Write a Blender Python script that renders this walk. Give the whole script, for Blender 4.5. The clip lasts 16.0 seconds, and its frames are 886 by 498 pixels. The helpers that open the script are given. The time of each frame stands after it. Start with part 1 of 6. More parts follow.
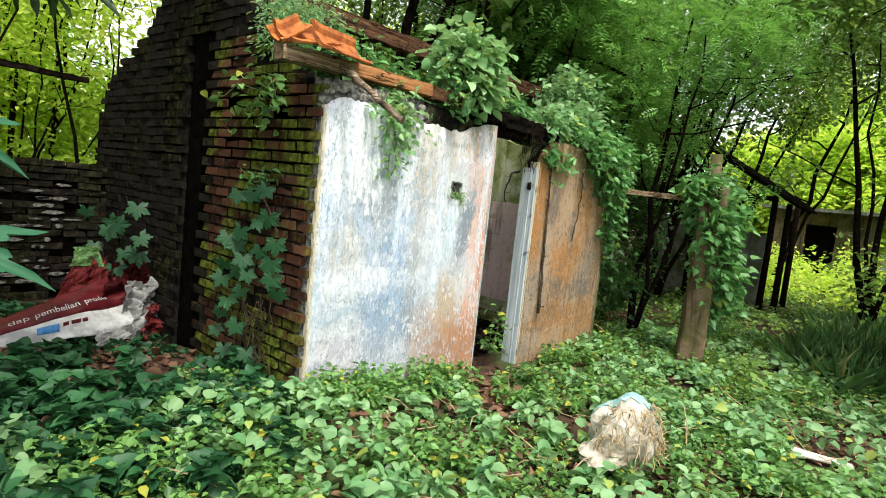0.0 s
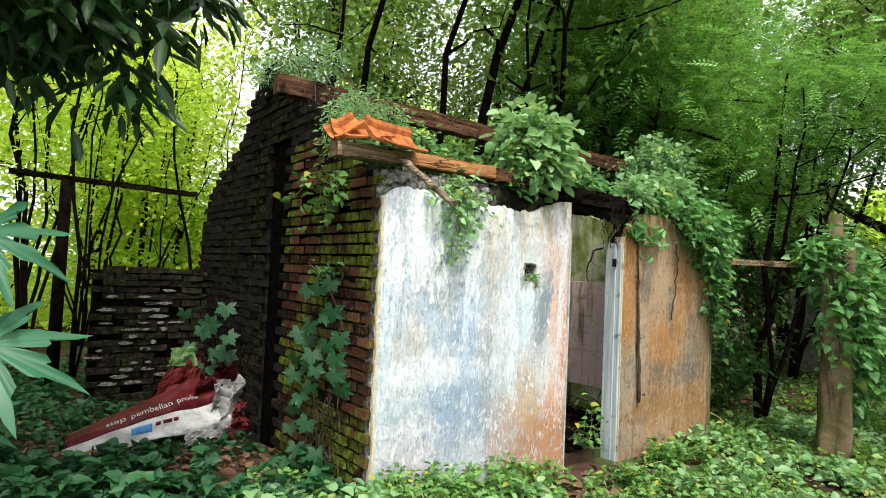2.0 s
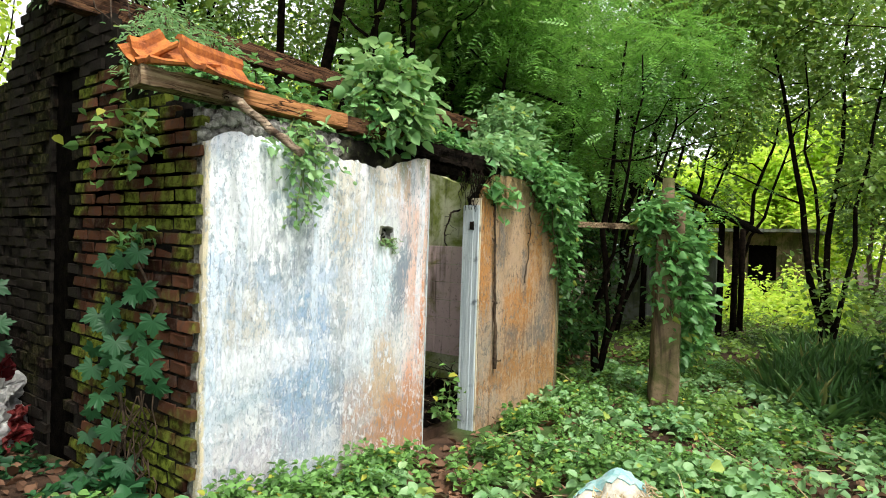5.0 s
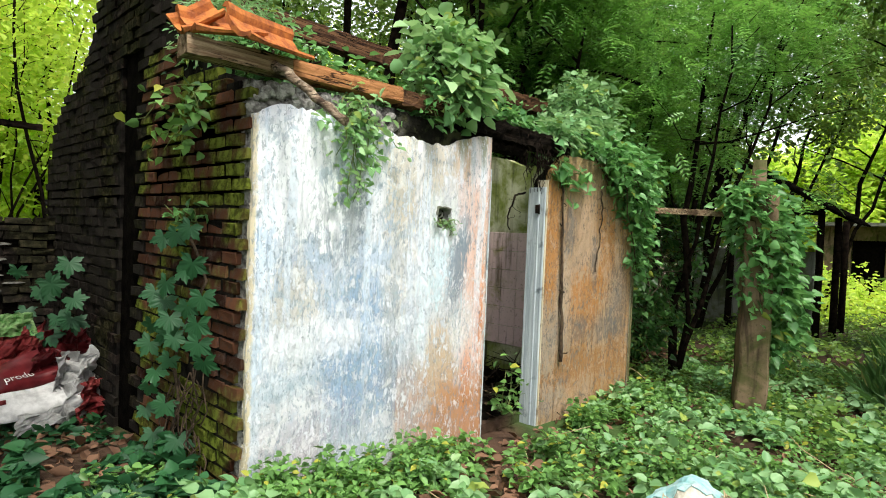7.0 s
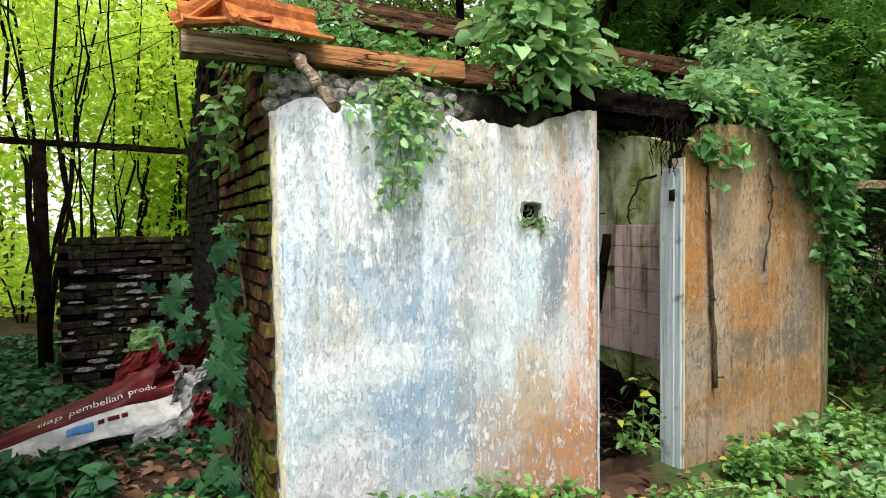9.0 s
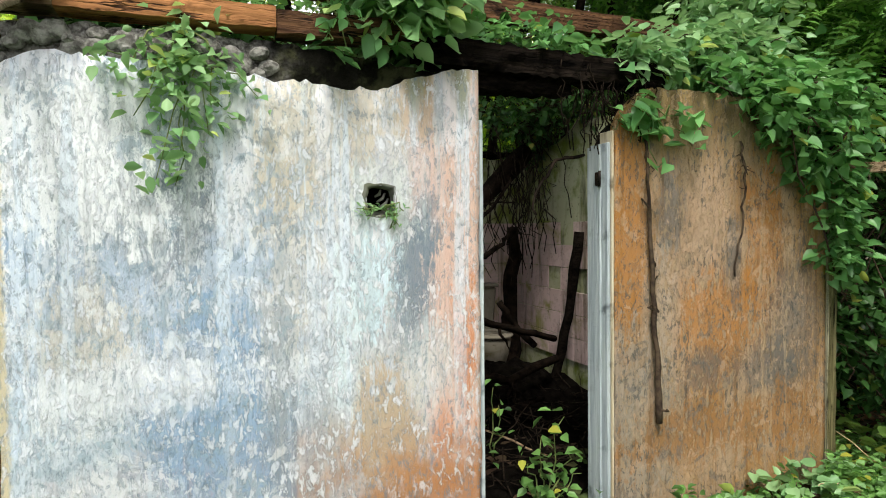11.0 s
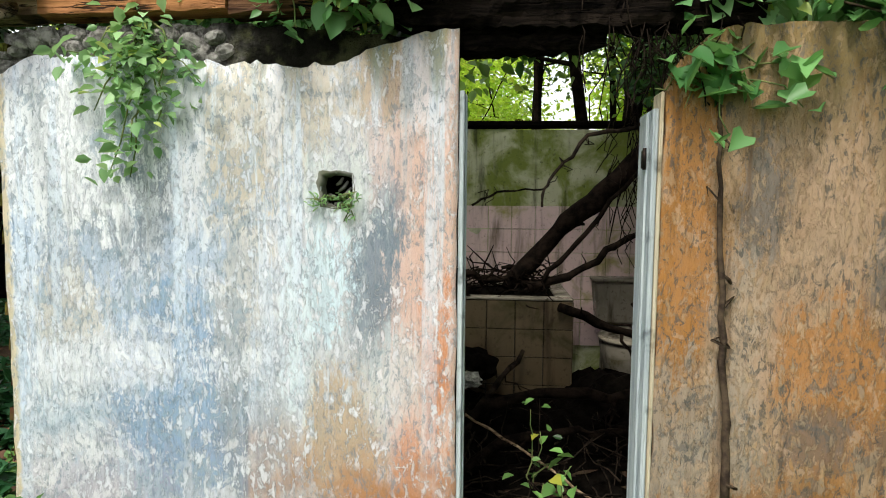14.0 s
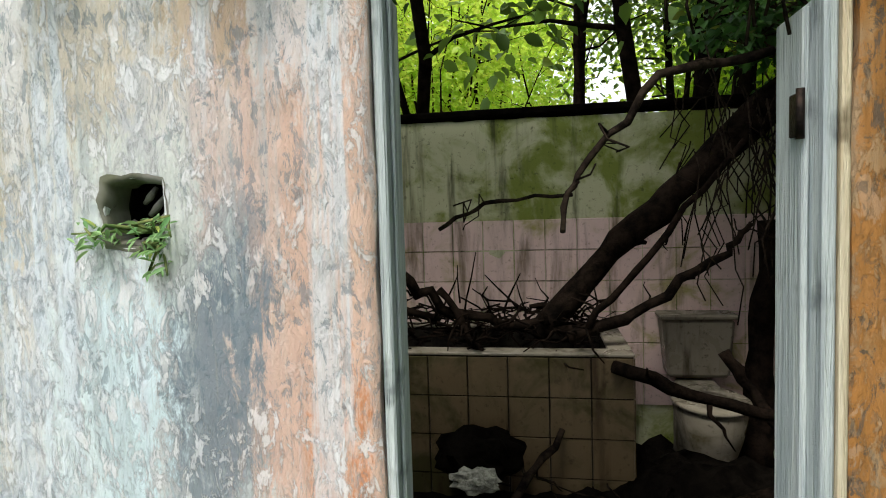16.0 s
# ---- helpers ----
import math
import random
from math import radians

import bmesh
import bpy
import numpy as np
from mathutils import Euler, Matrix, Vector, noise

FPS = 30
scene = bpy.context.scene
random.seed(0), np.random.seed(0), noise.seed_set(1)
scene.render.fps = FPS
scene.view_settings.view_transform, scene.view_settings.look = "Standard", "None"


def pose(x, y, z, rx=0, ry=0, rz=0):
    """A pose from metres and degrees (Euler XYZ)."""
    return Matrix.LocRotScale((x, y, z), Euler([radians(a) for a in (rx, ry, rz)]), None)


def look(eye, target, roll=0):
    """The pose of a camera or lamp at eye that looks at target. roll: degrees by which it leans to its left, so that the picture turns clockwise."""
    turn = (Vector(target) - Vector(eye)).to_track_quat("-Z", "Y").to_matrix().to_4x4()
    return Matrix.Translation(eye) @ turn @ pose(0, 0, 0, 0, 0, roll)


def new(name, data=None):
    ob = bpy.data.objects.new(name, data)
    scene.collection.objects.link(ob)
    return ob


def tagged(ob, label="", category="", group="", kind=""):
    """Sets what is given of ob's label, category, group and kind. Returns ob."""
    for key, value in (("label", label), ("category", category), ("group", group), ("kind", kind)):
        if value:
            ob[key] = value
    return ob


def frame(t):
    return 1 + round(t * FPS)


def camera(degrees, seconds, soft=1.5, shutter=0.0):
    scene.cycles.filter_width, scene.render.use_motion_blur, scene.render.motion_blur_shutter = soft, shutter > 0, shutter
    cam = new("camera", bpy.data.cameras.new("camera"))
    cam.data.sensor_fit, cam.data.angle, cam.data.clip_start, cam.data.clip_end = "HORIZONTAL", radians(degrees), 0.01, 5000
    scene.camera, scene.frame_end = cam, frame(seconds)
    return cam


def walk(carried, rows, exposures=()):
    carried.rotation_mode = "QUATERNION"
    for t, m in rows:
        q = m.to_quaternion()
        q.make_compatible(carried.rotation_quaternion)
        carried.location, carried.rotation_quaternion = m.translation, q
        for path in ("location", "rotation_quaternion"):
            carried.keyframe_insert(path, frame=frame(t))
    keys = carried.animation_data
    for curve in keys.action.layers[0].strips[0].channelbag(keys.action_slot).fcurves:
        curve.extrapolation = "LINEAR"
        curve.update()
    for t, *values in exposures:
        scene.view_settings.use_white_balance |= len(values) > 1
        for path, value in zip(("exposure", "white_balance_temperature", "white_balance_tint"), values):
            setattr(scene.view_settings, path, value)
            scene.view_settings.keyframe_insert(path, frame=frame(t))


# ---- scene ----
cam = camera(74.8, 16.0, soft=1.0)
PATH = [
    (0, (-2.189, -3.078, 1.431), (-0.68, -1.78, 1.237), 6.1),
    (0.5, (-2.09, -3.096, 1.442), (-0.715, -1.646, 1.358), 3.5),
    (1, (-1.911, -3.152, 1.423), (-0.572, -1.667, 1.456), 3.7),
    (1.5, (-1.871, -3.15, 1.446), (-0.635, -1.582, 1.561), 3.0),
    (2, (-1.847, -3.151, 1.434), (-0.619, -1.574, 1.511), 2.5),
    (2.5, (-1.789, -3.149, 1.426), (-0.469, -1.647, 1.386), 1.2),
    (3, (-1.693, -3.198, 1.397), (-0.145, -1.943, 1.235), 0.3),
    (3.5, (-1.567, -3.228, 1.367), (0.17, -2.259, 1.166), 0.3),
    (4, (-1.477, -3.039, 1.378), (0.296, -2.127, 1.218), 0.9),
    (4.5, (-1.506, -2.805, 1.434), (0.177, -1.728, 1.353), 1.3),
    (5, (-1.548, -2.708, 1.43), (0.066, -1.526, 1.406), 1.8),
    (5.2, (-1.553, -2.689, 1.424), (0.029, -1.466, 1.404), 2.4),
    (7.5, (-1.133, -2.659, 1.348), (0.237, -1.203, 1.285), 1.4),
    (8, (-0.912, -2.669, 1.384), (0.319, -1.095, 1.317), 0.4),
    (8.2, (-0.832, -2.649, 1.392), (0.338, -1.029, 1.319), -0.0),
    (10.3, (0.246, -2.43, 1.417), (1.006, -0.582, 1.344), -0.6),
    (10.5, (0.342, -2.42, 1.399), (1.108, -0.574, 1.329), -0.8),
    (11, (0.827, -2.428, 1.326), (1.549, -0.564, 1.261), -0.6),
    (11.5, (1.13, -2.454, 1.342), (1.706, -0.54, 1.268), -0.4),
    (12, (1.248, -2.39, 1.371), (1.773, -0.463, 1.254), -0.5),
    (12.5, (1.538, -2.536, 1.435), (1.913, -0.576, 1.293), -0.4),
    (13, (1.673, -2.465, 1.381), (1.935, -0.488, 1.229), -0.1),
    (13.5, (1.919, -2.262, 1.372), (1.936, -0.268, 1.22), -0.0),
    (14, (2.08, -2.2, 1.412), (1.913, -0.213, 1.251), 0.5),
    (14.5, (2.353, -2.081, 1.476), (2.043, -0.112, 1.324), 0.1),
    (15, (2.319, -1.758, 1.454), (1.97, 0.207, 1.322), -0.2),
    (15.5, (2.245, -1.37, 1.463), (1.91, 0.598, 1.344), -1.3),
    (16, (2.236, -0.976, 1.436), (1.895, 0.991, 1.317), -1.7),
]
walk(cam, [(t, look(eye, target, roll)) for t, eye, target, roll in PATH], [(0, 1.45), (8.2, 1.42), (10.5, 1.2), (14, 1.2), (16, 1.1)])

# ---- world and sun ----
world = bpy.data.worlds.new("sky")
scene.world = world
world.use_nodes = True
wn = world.node_tree.nodes
sky = wn.new("ShaderNodeTexSky")
sky.sky_type, sky.sun_disc = "NISHITA", False
sky.sun_elevation, sky.sun_rotation = radians(58), radians(200)
sky.air_density, sky.dust_density, sky.ozone_density = 1.0, 4.0, 1.0
wn["Background"].inputs["Strength"].default_value = 0.12
cloud = wn.new("ShaderNodeMix")
cloud.data_type = "RGBA"
cloud.inputs[0].default_value = 0.75
cloud.inputs[7].default_value = (6.5, 6.6, 6.6, 1)
world.node_tree.links.new(sky.outputs["Color"], cloud.inputs[6])
world.node_tree.links.new(cloud.outputs[2], wn["Background"].inputs["Color"])
sun = new("sun", bpy.data.lights.new("sun", "SUN"))
sun.data.energy, sun.data.angle, sun.data.color = 1.5, radians(12), (1.0, 0.96, 0.88)
sun.matrix_world = look((-2, -6, 12), (0.3, 0, 0))


# ---- materials ----
class Nodes:
    """Short hand for a node material."""

    def __init__(self, name):
        self.m = bpy.data.materials.new(name)
        self.m.use_nodes = True
        self.t = self.m.node_tree
        self.p = self.t.nodes["Principled BSDF"]
        self.geo = self.t.nodes.new("ShaderNodeNewGeometry")
        self.pos = self.geo.outputs["Position"]

    def link(self, value, socket):
        if hasattr(value, "is_linked"):
            self.t.links.new(value, socket)
        elif isinstance(value, tuple) and len(value) == 3 and socket.type == "RGBA":
            socket.default_value = (*value, 1)
        else:
            socket.default_value = value

    def scaled(self, x, y, z):
        n = self.t.nodes.new("ShaderNodeVectorMath")
        n.operation = "MULTIPLY"
        self.link(self.pos, n.inputs[0])
        n.inputs[1].default_value = (x, y, z)
        return n.outputs[0]

    def noise(self, scale, detail=4.0, rough=0.55, vec=None, warp=0.0):
        n = self.t.nodes.new("ShaderNodeTexNoise")
        n.inputs["Scale"].default_value, n.inputs["Detail"].default_value = scale, detail
        n.inputs["Roughness"].default_value, n.inputs["Distortion"].default_value = rough, warp
        self.link(vec if vec is not None else self.pos, n.inputs["Vector"])
        return n.outputs["Fac"]

    def ramp(self, fac, a, b, lo=0.0, hi=1.0):
        n = self.t.nodes.new("ShaderNodeMapRange")
        n.interpolation_type = "SMOOTHSTEP"
        for value, key in ((fac, "Value"), (a, "From Min"), (b, "From Max"), (lo, "To Min"), (hi, "To Max")):
            self.link(value, n.inputs[key])
        return n.outputs[0]

    def mix(self, fac, a, b):
        n = self.t.nodes.new("ShaderNodeMix")
        n.data_type = "RGBA"
        self.link(fac, n.inputs[0]), self.link(a, n.inputs[6]), self.link(b, n.inputs[7])
        return n.outputs[2]

    def maths(self, op, a, b=0.0):
        n = self.t.nodes.new("ShaderNodeMath")
        n.operation = op
        self.link(a, n.inputs[0]), self.link(b, n.inputs[1])
        return n.outputs[0]

    def axis(self, i):
        n = self.t.nodes.new("ShaderNodeSeparateXYZ")
        self.link(self.pos, n.inputs[0])
        return n.outputs[i]

    def island(self):
        return self.geo.outputs["Random Per Island"]

    def random(self):
        return self.t.nodes.new("ShaderNodeObjectInfo").outputs["Random"]

    def bump(self, height, strength=0.5, distance=0.01):
        n = self.t.nodes.new("ShaderNodeBump")
        n.inputs["Strength"].default_value, n.inputs["Distance"].default_value = strength, distance
        self.link(height, n.inputs["Height"])
        self.link(n.outputs[0], self.p.inputs["Normal"])

    def done(self, color, rough=0.8, metal=0.0, spec=0.15):
        self.link(color, self.p.inputs["Base Color"])
        self.link(rough, self.p.inputs["Roughness"])
        self.p.inputs["Metallic"].default_value = metal
        self.p.inputs["Specular IOR Level"].default_value = spec
        return self.m


def leaf_material(name, dark, light, old=None, share=0.06, through_light=0.35, rough=0.42):
    """Leaves that differ one by one, with some light going through them."""
    k = Nodes(name)
    col = k.mix(k.island(), dark, light)
    col = k.mix(k.ramp(k.noise(0.9, 2), 0.35, 0.65), col, k.mix(0.35, col, light))
    if old:
        col = k.mix(k.ramp(k.island(), 1 - share, 1 - share + 0.01), col, old)
    k.done(col, rough, spec=0.38)
    tr = k.t.nodes.new("ShaderNodeBsdfTranslucent")
    k.link(k.mix(0.3, col, (light[0] * 1.6, light[1] * 1.3, light[2])), tr.inputs["Color"])
    mx = k.t.nodes.new("ShaderNodeMixShader")
    mx.inputs[0].default_value = through_light
    k.t.links.new(k.p.outputs[0], mx.inputs[1]), k.t.links.new(tr.outputs[0], mx.inputs[2])
    k.t.links.new(mx.outputs[0], k.t.nodes["Material Output"].inputs["Surface"])
    return k.m


LEAF_GROUND = leaf_material("ground_leaf", (0.014, 0.055, 0.014), (0.23, 0.46, 0.12), (0.42, 0.42, 0.06), 0.05)
LEAF_VINE = leaf_material("vine_leaf", (0.025, 0.12, 0.03), (0.2, 0.44, 0.14), (0.3, 0.36, 0.06), 0.03)
LEAF_PALE = leaf_material("pale_leaf", (0.1, 0.28, 0.1), (0.32, 0.52, 0.24), (0.36, 0.46, 0.1), 0.05)
LEAF_BUSH = leaf_material("bush_leaf", (0.1, 0.28, 0.09), (0.36, 0.57, 0.26), (0.5, 0.6, 0.16), 0.08, rough=0.5)
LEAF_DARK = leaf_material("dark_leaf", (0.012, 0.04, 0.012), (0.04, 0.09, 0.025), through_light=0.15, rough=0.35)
# Darker creeper leaf: shade of hollows and undergrowth is put into its colour.
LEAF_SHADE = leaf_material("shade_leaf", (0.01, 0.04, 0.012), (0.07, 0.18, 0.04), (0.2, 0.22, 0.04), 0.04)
LEAF_LOBED = leaf_material("lobed_leaf", (0.01, 0.055, 0.022), (0.04, 0.15, 0.05), through_light=0.25, rough=0.5)
LEAF_WOOD = leaf_material("wood_leaf", (0.015, 0.055, 0.01), (0.26, 0.44, 0.09), (0.32, 0.4, 0.06), 0.06)
LEAF_FERN = leaf_material("feathery_leaf", (0.012, 0.07, 0.012), (0.24, 0.52, 0.1))
# Bright yellow-green: sunlight is put into the leaf colour of far foliage.
LEAF_SUN_TINT = leaf_material("sun_tinted_leaf", (0.2, 0.42, 0.02), (0.68, 0.88, 0.14), (0.7, 0.78, 0.14), 0.1, 0.5)
LEAF_GRASS = leaf_material("grass_blade", (0.02, 0.07, 0.02), (0.13, 0.28, 0.08), (0.3, 0.3, 0.1), 0.06)
LEAF_PAPAYA = leaf_material("papaya_leaf", (0.02, 0.11, 0.05), (0.05, 0.19, 0.09), through_light=0.25)
LEAF_DEAD = leaf_material("dead_leaf", (0.06, 0.028, 0.015), (0.26, 0.14, 0.08), through_light=0.1, rough=0.8)


def earth_material():
    k = Nodes("earth")
    n = k.noise(3, 8, 0.65)
    col = k.mix(k.ramp(n, 0.3, 0.7), (0.02, 0.012, 0.008), (0.085, 0.05, 0.032))
    col = k.mix(k.ramp(k.noise(0.5, 3), 0.5, 0.62), col, (0.05, 0.09, 0.025))
    k.bump(k.noise(25, 6), 0.8, 0.03)
    return k.done(col, 0.95)


class Plaster(Nodes):
    """Old limewash over render: broad rain runs, patches with ragged rims, flakes that stand proud."""

    def prepared(self):
        self.x, self.z = self.axis(0), self.axis(2)
        self.streak = self.noise(1.0, 5, 0.6, self.scaled(10, 10, 0.4), 0.15)
        self.thin = self.noise(1.0, 5, 0.65, self.scaled(42, 42, 1.3), 0.25)
        self.cloud = self.noise(2.4, 6, 0.62, warp=0.7)
        self.flake = self.noise(1.0, 9, 0.76, self.scaled(33, 33, 15), 0.5)
        self.flake2 = self.noise(1.0, 9, 0.76, self.scaled(45, 45, 19), 0.6)
        self.grain = self.noise(1.0, 4, 0.7, self.scaled(140, 140, 95))
        rim = self.maths("ADD", self.about(self.streak, 2.2), self.about(self.cloud, 2.4))
        self.rim = self.maths("ADD", self.maths("ADD", rim, self.about(self.flake, 4.2)), self.about(self.thin, 1.6))
        self.col = (0.8, 0.8, 0.8)
        return self

    def about(self, value, amount):
        return self.maths("MULTIPLY", self.maths("SUBTRACT", value, 0.5), amount)

    def over(self, fac, amount, paint):
        self.col = self.mix(self.maths("MULTIPLY", fac, amount), self.col, paint)

    def patch(self, cx, cz, rx, rz, amount, paint, soft=0.35):
        dx = self.maths("DIVIDE", self.maths("SUBTRACT", self.x, cx), rx)
        dz = self.maths("DIVIDE", self.maths("SUBTRACT", self.z, cz), rz)
        d = self.maths("SQRT", self.maths("ADD", self.maths("MULTIPLY", dx, dx), self.maths("MULTIPLY", dz, dz)))
        self.over(self.ramp(self.maths("ADD", d, self.rim), 1.0 + soft, 1.0 - soft), amount, paint)

    def flakes(self, light, dark, much, little):
        """Chips of paint left standing and chips lost, in groups."""
        groups = self.noise(3.7, 4, 0.6, warp=0.5)
        lost = self.maths("MULTIPLY", self.ramp(self.flake2, 0.47, 0.43), self.ramp(groups, 0.66, 0.44))
        self.over(lost, little, dark)
        left = self.maths("MULTIPLY", self.ramp(self.flake, 0.52, 0.55), self.ramp(groups, 0.36, 0.56))
        self.over(left, much, light)
        self.over(self.ramp(self.grain, 0.64, 0.69), 0.4 * much, light)
        self.over(self.ramp(self.grain, 0.36, 0.31), 0.5, dark)
        h = self.maths("ADD", self.maths("MULTIPLY", left, 0.6), self.maths("ADD", self.maths("MULTIPLY", self.flake2, 0.9), self.maths("MULTIPLY", self.grain, 0.3)))
        self.bump(h, 0.75, 0.012)

    def mossy_top(self, colour):
        high = self.ramp(self.maths("ADD", self.z, self.about(self.streak, 0.9)), 1.86, 2.08)
        self.over(self.maths("MULTIPLY", high, self.ramp(self.x, 0.95, 1.25)), 0.75, colour)


def white_plaster():
    k = Plaster("limewash_white").prepared()
    white, pale, blue = (0.83, 0.86, 0.91), (0.48, 0.57, 0.68), (0.22, 0.35, 0.52)
    slate, cream, tan = (0.22, 0.27, 0.32), (0.6, 0.53, 0.4), (0.5, 0.36, 0.21)
    pink, rust = (0.72, 0.48, 0.39), (0.6, 0.24, 0.1)
    k.col = k.mix(k.ramp(k.maths("ADD", k.cloud, k.about(k.streak, 0.8)), 0.4, 0.62), white, pale)
    k.over(k.ramp(k.maths("ADD", k.z, k.about(k.cloud, 1.2)), 1.0, 0.35), 0.5, (0.46, 0.56, 0.63))
    for cx, cz, rx, rz, amount, paint in (
            (0.6, 1.45, 0.24, 0.3, 0.85, slate), (0.82, 0.62, 0.3, 0.42, 0.85, blue), (0.42, 0.2, 0.3, 0.2, 0.5, (0.42, 0.36, 0.42)),
            (1.16, 1.75, 0.28, 0.34, 0.7, cream), (1.1, 1.2, 0.12, 0.5, 0.45, cream), (0.34, 0.95, 0.18, 0.28, 0.6, cream), (0.16, 1.28, 0.12, 0.16, 0.7, blue),
            (1.22, 0.35, 0.16, 0.3, 0.55, slate), (0.24, 1.68, 0.36, 0.5, 0.95, (0.9, 0.93, 0.95)), (0.89, 1.7, 0.06, 0.4, 0.8, white), (1.24, 1.8, 0.04, 0.3, 0.8, white),
            (0.5, 0.75, 0.34, 0.1, 0.7, white), (0.3, 0.55, 0.2, 0.3, 0.45, (0.6, 0.66, 0.7))):
        k.patch(cx, cz, rx, rz, amount, paint)
    k.over(k.ramp(k.maths("ADD", k.x, k.about(k.streak, 0.8)), 1.0, 1.45), 0.35, (0.68, 0.58, 0.46))
    k.over(k.ramp(k.maths("ADD", k.x, k.about(k.streak, 0.55)), 1.5, 1.82), 0.95, pink)
    k.over(k.ramp(k.maths("ADD", k.x, k.about(k.thin, 0.5)), 1.7, 1.95), 0.35, (0.8, 0.6, 0.47))
    for cx, cz, rx, rz, amount, paint in (
            (1.48, 0.42, 0.18, 0.32, 0.8, tan), (1.62, 1.1, 0.1, 0.28, 0.9, slate), (1.68, 1.36, 0.06, 0.14, 0.6, slate), (1.44, 1.16, 0.085, 0.28, 1.0, (0.72, 0.86, 0.92)),
            (1.31, 0.88, 0.06, 0.36, 0.8, (0.74, 0.85, 0.89)), (1.86, 0.66, 0.06, 0.42, 0.9, rust), (1.76, 0.4, 0.05, 0.3, 0.6, rust), (1.66, 1.9, 0.08, 0.16, 0.6, tan),
            (1.72, 0.7, 0.12, 0.22, 0.6, (0.7, 0.74, 0.74)), (1.48, 1.46, 0.14, 0.13, 0.8, (0.7, 0.74, 0.72)), (1.84, 1.85, 0.08, 0.2, 0.6, white)):
        k.patch(cx, cz, rx, rz, amount, paint)
    mottle = k.maths("ADD", k.noise(5.5, 5, 0.65, warp=1.4), k.about(k.flake, 0.7))
    left = k.ramp(k.maths("ADD", k.x, k.about(k.cloud, 0.6)), 1.5, 1.0)
    k.over(k.maths("MULTIPLY", k.ramp(mottle, 0.54, 0.59), left), 0.6, (0.3, 0.41, 0.49))
    k.over(k.maths("MULTIPLY", k.ramp(mottle, 0.44, 0.39), left), 0.6, (0.85, 0.88, 0.9))
    run = k.ramp(k.z, 0.3, 1.5, 0.35, 1.0)
    k.over(k.maths("MULTIPLY", k.ramp(k.streak, 0.55, 0.63), run), 0.7, (0.76, 0.85, 0.94))
    k.over(k.maths("MULTIPLY", k.ramp(k.streak, 0.44, 0.35), run), 0.55, (0.37, 0.42, 0.45))
    k.over(k.ramp(k.thin, 0.6, 0.72), 0.35, (0.86, 0.88, 0.87))
    k.over(k.ramp(k.thin, 0.4, 0.28), 0.35, (0.36, 0.36, 0.33))
    foot = k.ramp(k.maths("ADD", k.z, k.about(k.cloud, 0.9)), 0.62, 0.15)
    k.over(k.maths("MULTIPLY", foot, k.ramp(k.maths("ADD", k.x, k.about(k.streak, 1.2)), 0.9, 1.5, 0.15, 1.0)), 0.85, (0.42, 0.19, 0.07))
    k.over(k.ramp(k.maths("ADD", k.x, k.about(k.flake, 0.06)), 0.135, 0.115), 0.8, (0.62, 0.52, 0.3))
    k.mossy_top((0.2, 0.2, 0.07))
    k.flakes((0.86, 0.88, 0.92), (0.16, 0.22, 0.27), 0.62, 0.6)
    return k.done(k.col, 0.9)


def ochre_plaster():
    k = Plaster("limewash_ochre").prepared()
    ochre, orange, grey = (0.42, 0.235, 0.095), (0.44, 0.185, 0.04), (0.13, 0.135, 0.13)
    fawn, brown = (0.42, 0.29, 0.18), (0.17, 0.09, 0.035)
    k.col = k.mix(k.ramp(k.maths("ADD", k.cloud, k.about(k.streak, 0.9)), 0.38, 0.62), ochre, fawn)
    for cx, cz, rx, rz, amount, paint in (
            (2.8, 1.3, 0.1, 0.7, 0.7, orange), (3.22, 1.25, 0.26, 0.5, 0.8, (0.47, 0.33, 0.22)), (2.9, 0.3, 0.28, 0.42, 0.8, (0.33, 0.29, 0.23)), (3.45, 0.75, 0.3, 0.3, 0.75, orange),
            (3.75, 1.2, 0.14, 0.5, 0.6, orange), (3.72, 0.52, 0.24, 0.16, 0.6, grey), (3.06, 1.42, 0.07, 0.2, 0.7, grey), (3.5, 1.15, 0.06, 0.22, 0.7, grey), (3.95, 0.75, 0.2, 0.4, 0.6, grey),
            (3.3, 0.55, 0.12, 0.12, 0.6, grey), (3.6, 0.2, 0.7, 0.16, 0.85, (0.34, 0.17, 0.06)), (3.0, 0.85, 0.1, 0.3, 0.5, (0.5, 0.42, 0.33))):
        k.patch(cx, cz, rx, rz, amount, paint)
    mottle = k.maths("ADD", k.noise(6.0, 5, 0.65, warp=1.2), k.about(k.flake, 0.7))
    k.over(k.maths("MULTIPLY", k.ramp(mottle, 0.57, 0.62), k.ramp(k.z, 1.5, 0.7)), 0.6, grey)
    k.over(k.ramp(mottle, 0.42, 0.37), 0.55, (0.54, 0.38, 0.25))
    k.over(k.ramp(k.streak, 0.57, 0.66), 0.5, (0.52, 0.37, 0.22))
    k.over(k.ramp(k.streak, 0.44, 0.34), 0.6, brown)
    k.over(k.ramp(k.thin, 0.4, 0.28), 0.5, brown)
    k.over(k.ramp(k.maths("ADD", k.z, k.about(k.streak, 0.9)), 1.62, 2.0), 0.8, (0.15, 0.12, 0.045))
    k.flakes((0.5, 0.36, 0.22), (0.08, 0.085, 0.08), 0.45, 0.75)
    return k.done(k.col, 0.9)


